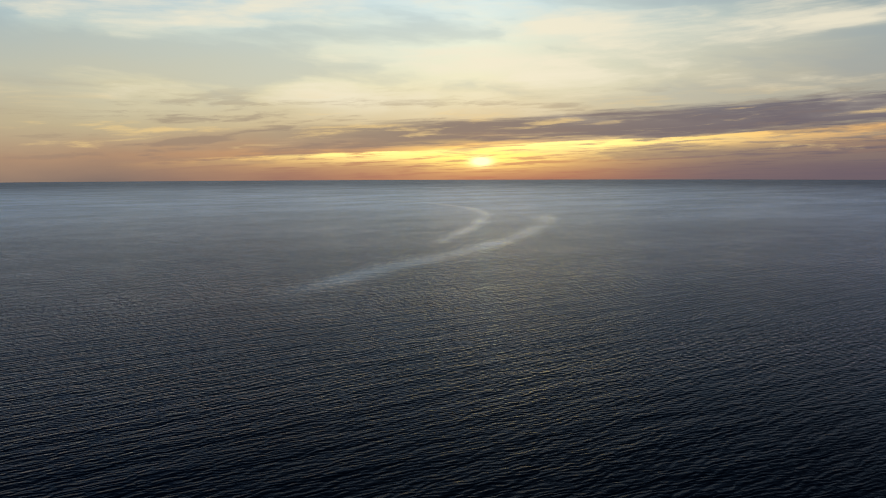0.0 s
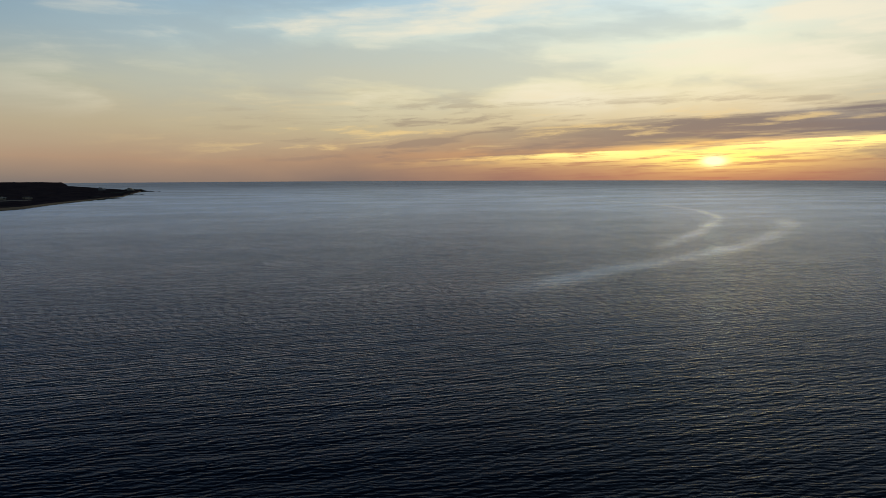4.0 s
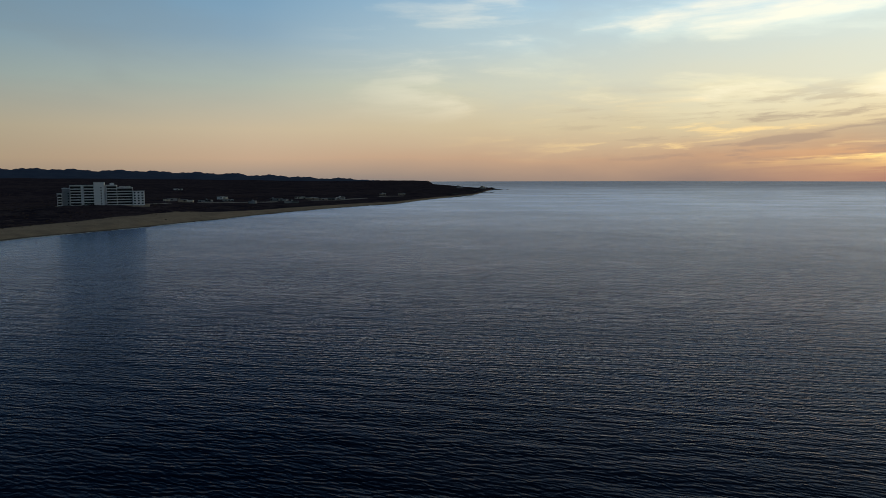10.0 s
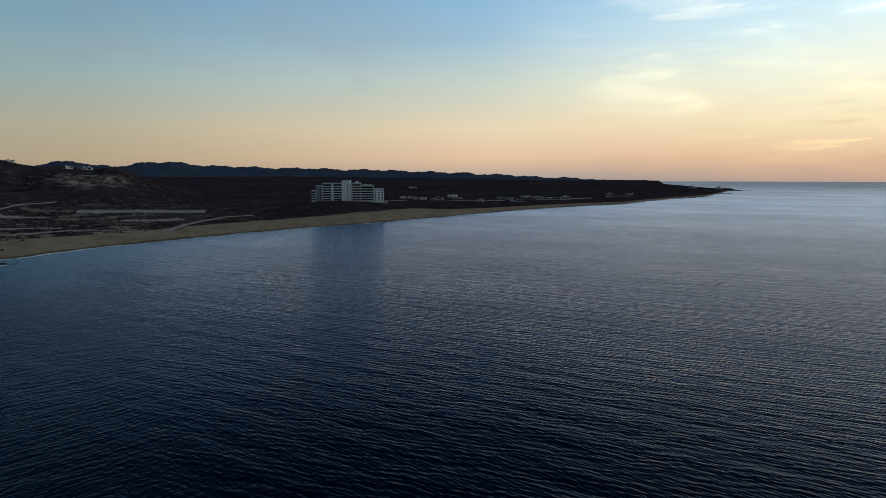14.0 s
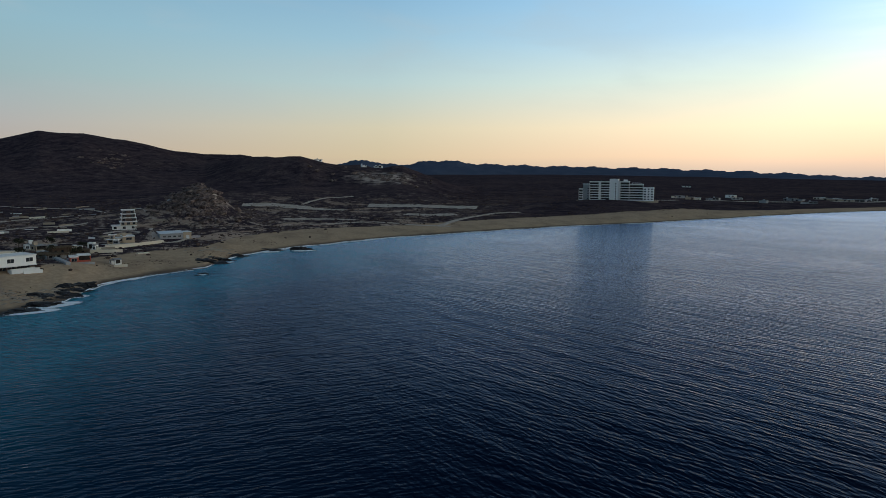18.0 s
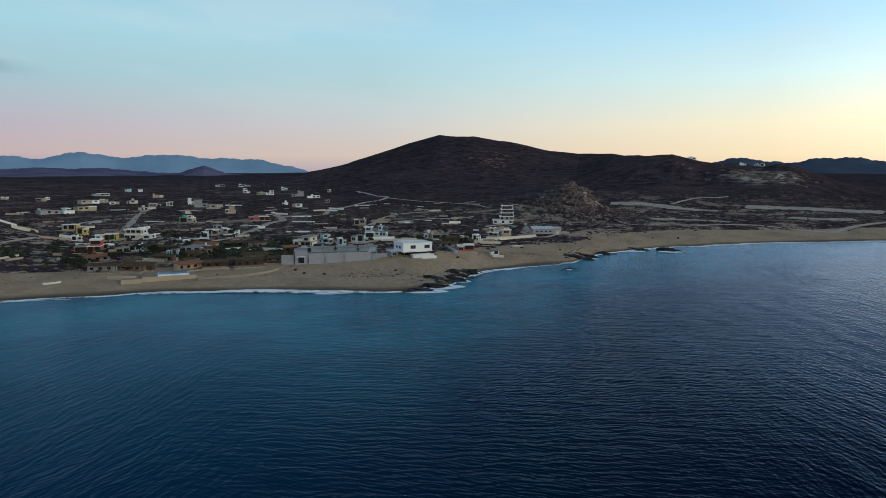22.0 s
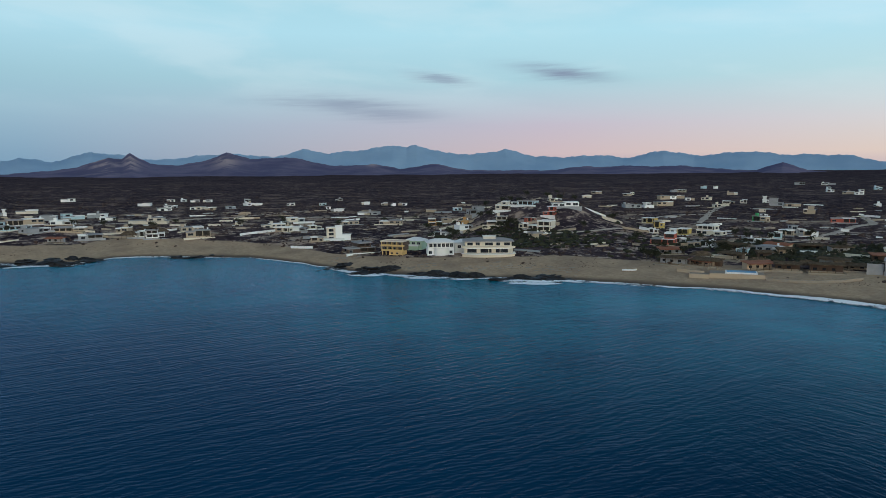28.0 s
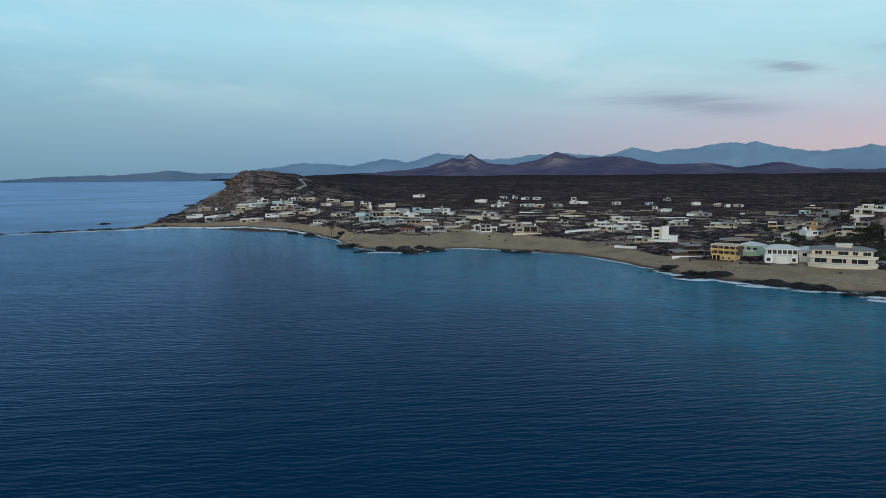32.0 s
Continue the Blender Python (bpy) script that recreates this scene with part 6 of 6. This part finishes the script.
for k, p in enumerate(((114.8, 325, 30, 16, 0.95), (115.8, 313, 26, 12, 0.9), (113.2, 342, 14, 10, 0.7), (151.6, 333, 30, 10, 0.8), (165.3, 364, 24, 14, 0.8), (160.5, 350, 30, 9, 0.6), (157.5, 345, 22, 8, 0.5), (96.4, 490, 22, 10, 0.6), (99, 487, 16, 9, 0.7), (102.8, 438, 20, 8, 0.6),
                       (213, 728, 70, 16, 0.9), (216.5, 730, 70, 14, 0.9), (209.8, 728, 50, 22, 0.9), (208, 728, 40, 14, 0.8), (190, 464, 34, 9, 0.8), (123.6, 312, 22, 7, 0.9), (104.2, 388, 8, 6, 0.5))):
    reef_foam(*p, 200 + k)


# ---------------------------------------------------------------- plants
def bush_field(name, count, label, mat, seed, pick, size, on_sand=False, flat=1.0):
    """Low bushes scattered over the land, each a small broken clump."""
    rg = np.random.RandomState(seed)
    A, R = pick(rg, count)
    z, sand, rock, wet, bare = land(A, R)
    rs = curve(SHORE, A)
    x, y = -np.sin(np.radians(A)) * R, np.cos(np.radians(A)) * R
    ok = ((rg.rand(count) > sand * 0.97) | on_sand) & (R < curve(BACK, A) - 15) & (z > (1.2 if on_sand else 2.4)) & (z < 9 + (R - rs) * 0.016) & (R < EDGE - 60) & (0.6 * wrinkle(x, y, 28.0, 41) + 0.5 * wrinkle(x, y, 90.0, 42) + rg.rand(count) * 1.1 > 0.25)
    A, R, x, y, z = A[ok], R[ok], x[ok], y[ok], z[ok]
    n = len(A)
    bm = bmesh.new()
    bmesh.ops.create_icosphere(bm, subdivisions=1, radius=1.0)
    base = np.array([v.co for v in bm.verts])
    faces = np.array([[v.index for v in f.verts] for f in bm.faces])
    bm.free()
    m = len(base)
    s = size[0] + (size[1] - size[0]) * rg.rand(n) ** 2
    V = base[None] * (0.62 + 0.7 * rg.rand(n, m, 1))
    V = V * np.stack([s * rg.uniform(0.8, 1.7, n), s * rg.uniform(0.8, 1.7, n), s * flat * rg.uniform(0.55, 0.95, n)], -1)[:, None, :]
    V = V + np.stack([x, y, z + s * 0.25 * flat], -1)[:, None, :]
    F = faces[None] + (np.arange(n) * m)[:, None, None]
    me = bpy.data.meshes.new(name)
    me.vertices.add(n * m)
    me.vertices.foreach_set("co", V.astype(np.float32).ravel())
    me.loops.add(F.size)
    me.loops.foreach_set("vertex_index", F.astype(np.int32).ravel())
    me.polygons.add(F.size // 3)
    me.polygons.foreach_set("loop_start", np.arange(0, F.size, 3, dtype=np.int32))
    me.update(calc_edges=True)
    me.materials.append(mat)
    tagged(new(name, me), label, "bushes", kind="stuff")


def near_land(rg, n):
    A = rg.uniform(60, 208, n)
    return A, curve(SHORE, A) + 30 + 620 * rg.rand(n) ** 1.3


def mid_land(rg, n):
    A = rg.uniform(44, 207, n)
    return A, curve(SHORE, A) + 350 + 1100 * rg.rand(n) ** 1.3


def knoll_land(rg, n):
    A = np.concatenate([rg.normal(152, 3.2, n // 2), rg.normal(134.5, 4.5, n - n // 2)])
    return A, np.concatenate([rg.uniform(425, 640, n // 2), rg.uniform(385, 480, n - n // 2)])


bush_field("scrub_bushes", 24000, "low dry brown desert scrub", SCRUB, 5, near_land, (0.3, 1.1))
bush_field("far_scrub_bushes", 15000, "low dry brown desert scrub", SCRUB, 6, mid_land, (0.5, 1.3))
def beach_mats(rg, n):
    spots = np.array([(119.6, 344), (121.4, 340), (116.5, 340), (110, 415), (107, 425), (103.2, 455), (100, 520), (148, 372), (146.5, 380), (152, 372), (163, 385), (95, 590), (90, 625), (128.5, 352), (186, 510), (191, 505)])
    k = rg.randint(0, len(spots), n)
    A = spots[k, 0] + rg.normal(0, 0.9, n)
    return A, spots[k, 1] + rg.normal(0, 4.0, n)


bush_field("beach_creepers", 900, "low dark creeping plants and weed on the sand", SCRUB, 8, beach_mats, (0.2, 0.5), True, 0.35)
bush_field("garden_bushes", 3600, "dusty green garden bushes between houses", LEAF, 7, knoll_land, (0.8, 2.4))


def tube(bm, pts, radii, seg=6):
    rings = []
    for p, rad in zip(pts, radii):
        rings.append([bm.verts.new((p[0] + rad * math.cos(2 * math.pi * k / seg), p[1] + rad * math.sin(2 * math.pi * k / seg), p[2])) for k in range(seg)])
    for a, b in zip(rings, rings[1:]):
        for k in range(seg):
            bm.faces.new((a[k], a[(k + 1) % seg], b[(k + 1) % seg], b[k]))
    bm.faces.new(rings[-1])


def broad_tree(seed):
    rg = random.Random(seed)
    tree = tagged(new("tree"), "dusty dark green broadleaf tree between village houses", "tree", "village trees")
    h = rg.uniform(4.5, 6.5)
    bm = bmesh.new()
    tube(bm, [(0, 0, -0.6), (0.1, 0, h * 0.2), (0.22, 0.1, h * 0.45)], (0.24, 0.19, 0.13))
    part("trunk", bm, BARK, tree)
    bm = bmesh.new()
    tips = []
    for k in range(6):
        a, out, up = k * 1.05 + rg.random(), rg.uniform(1.0, 2.3), rg.uniform(0.6, 0.95) * h
        tip = (0.22 + out * math.cos(a), 0.1 + out * math.sin(a), up)
        tube(bm, [(0.2, 0.09, h * 0.4), (0.2 + out * 0.5 * math.cos(a), 0.1 + out * 0.5 * math.sin(a), h * 0.4 + (up - h * 0.4) * 0.6), tip], (0.10, 0.07, 0.03), 5)
        tips.append(tip)
    part("limbs", bm, BARK, tree)
    bm = bmesh.new()
    for k in range(300):
        c = Vector(tips[k % 6]) + Vector((rg.gauss(0, 0.75), rg.gauss(0, 0.75), rg.gauss(0.1, 0.5)))
        s = rg.uniform(0.22, 0.5)
        m = Euler((rg.uniform(0, 6.3), rg.uniform(0, 6.3), rg.uniform(0, 6.3))).to_matrix()
        v = [bm.verts.new(c + m @ Vector(q) * s) for q in ((-1, 0, 0), (0, -0.6, 0.1), (1, 0, 0), (0, 0.6, 0.1))]
        bm.faces.new(v)
    part("crown", bm, LEAF, tree)
    return tree


def palm_tree(seed):
    rg = random.Random(seed)
    tree = tagged(new("palm_tree"), "tall fan of fronds on a slender palm trunk", "palm", "village palms")
    h = rg.uniform(6, 8.5)
    lean = rg.uniform(-0.6, 0.6)
    bm = bmesh.new()
    tube(bm, [(lean * (k / 5) ** 2, 0, -0.6 + (h + 0.6) * k / 5) for k in range(6)], [0.26 - 0.025 * k for k in range(6)], 7)
    part("trunk", bm, BARK, tree)
    for k in range(13):
        a, up = k * 2.4, rg.uniform(-0.2, 1.0)
        bm = bmesh.new()
        prev = None
        for j in range(6):
            u = j / 5
            out, z = 2.6 * u, h + up * 1.6 * u - 2.2 * u * u
            wide = 0.42 * math.sin(math.pi * min(0.97, u * 0.85 + 0.12))
            c, sd = (lean + out * math.cos(a), out * math.sin(a)), (-math.sin(a) * wide, math.cos(a) * wide)
            row = [bm.verts.new((c[0] + sd[0], c[1] + sd[1], z - 0.15)), bm.verts.new((c[0], c[1], z)), bm.verts.new((c[0] - sd[0], c[1] - sd[1], z - 0.15))]
            if prev:
                bm.faces.new((prev[0], row[0], row[1], prev[1]))
                bm.faces.new((prev[1], row[1], row[2], prev[2]))
            prev = row
        part("frond", bm, LEAF, tree)
    return tree


rng = random.Random(31)
kinds = [broad_tree(k) for k in range(4)] + [palm_tree(k + 50) for k in range(2)]
spots = []
while len(spots) < 84:
    k = len(spots)
    a, r = ((rng.gauss(153, 3.0), rng.uniform(440, 610)) if k < 34 else (rng.gauss(135, 5), rng.uniform(392, 520)) if k < 60 else (rng.uniform(112, 124), rng.uniform(420, 520)) if k < 68 else (rng.uniform(160, 200), rng.uniform(540, 660)))
    near = min((bearing(a, r) - bearing(b, q)).length - w * 0.5 for b, q, w, hh, cc in STREETS)
    if near > 2.5 and all((bearing(a, r) - bearing(b, q)).length > size + 2 for b, q, size in TAKEN):
        spots.append((a, r))
spots += [(142.7, 388), (142.3, 390), (143.0, 391), (142.0, 394)]
for k, (a, r) in enumerate(spots):
    src = kinds[k % 6 if k % 3 else k % 4]
    s = rng.uniform(0.75, 1.25)
    m = Matrix.Translation(bearing(a, r, ground_at(a, r))) @ pose(0, 0, 0, 0, 0, rng.uniform(0, 360))
    if k < 6:
        kinds[k].matrix_world = m
    else:
        copy_thing(src, m)
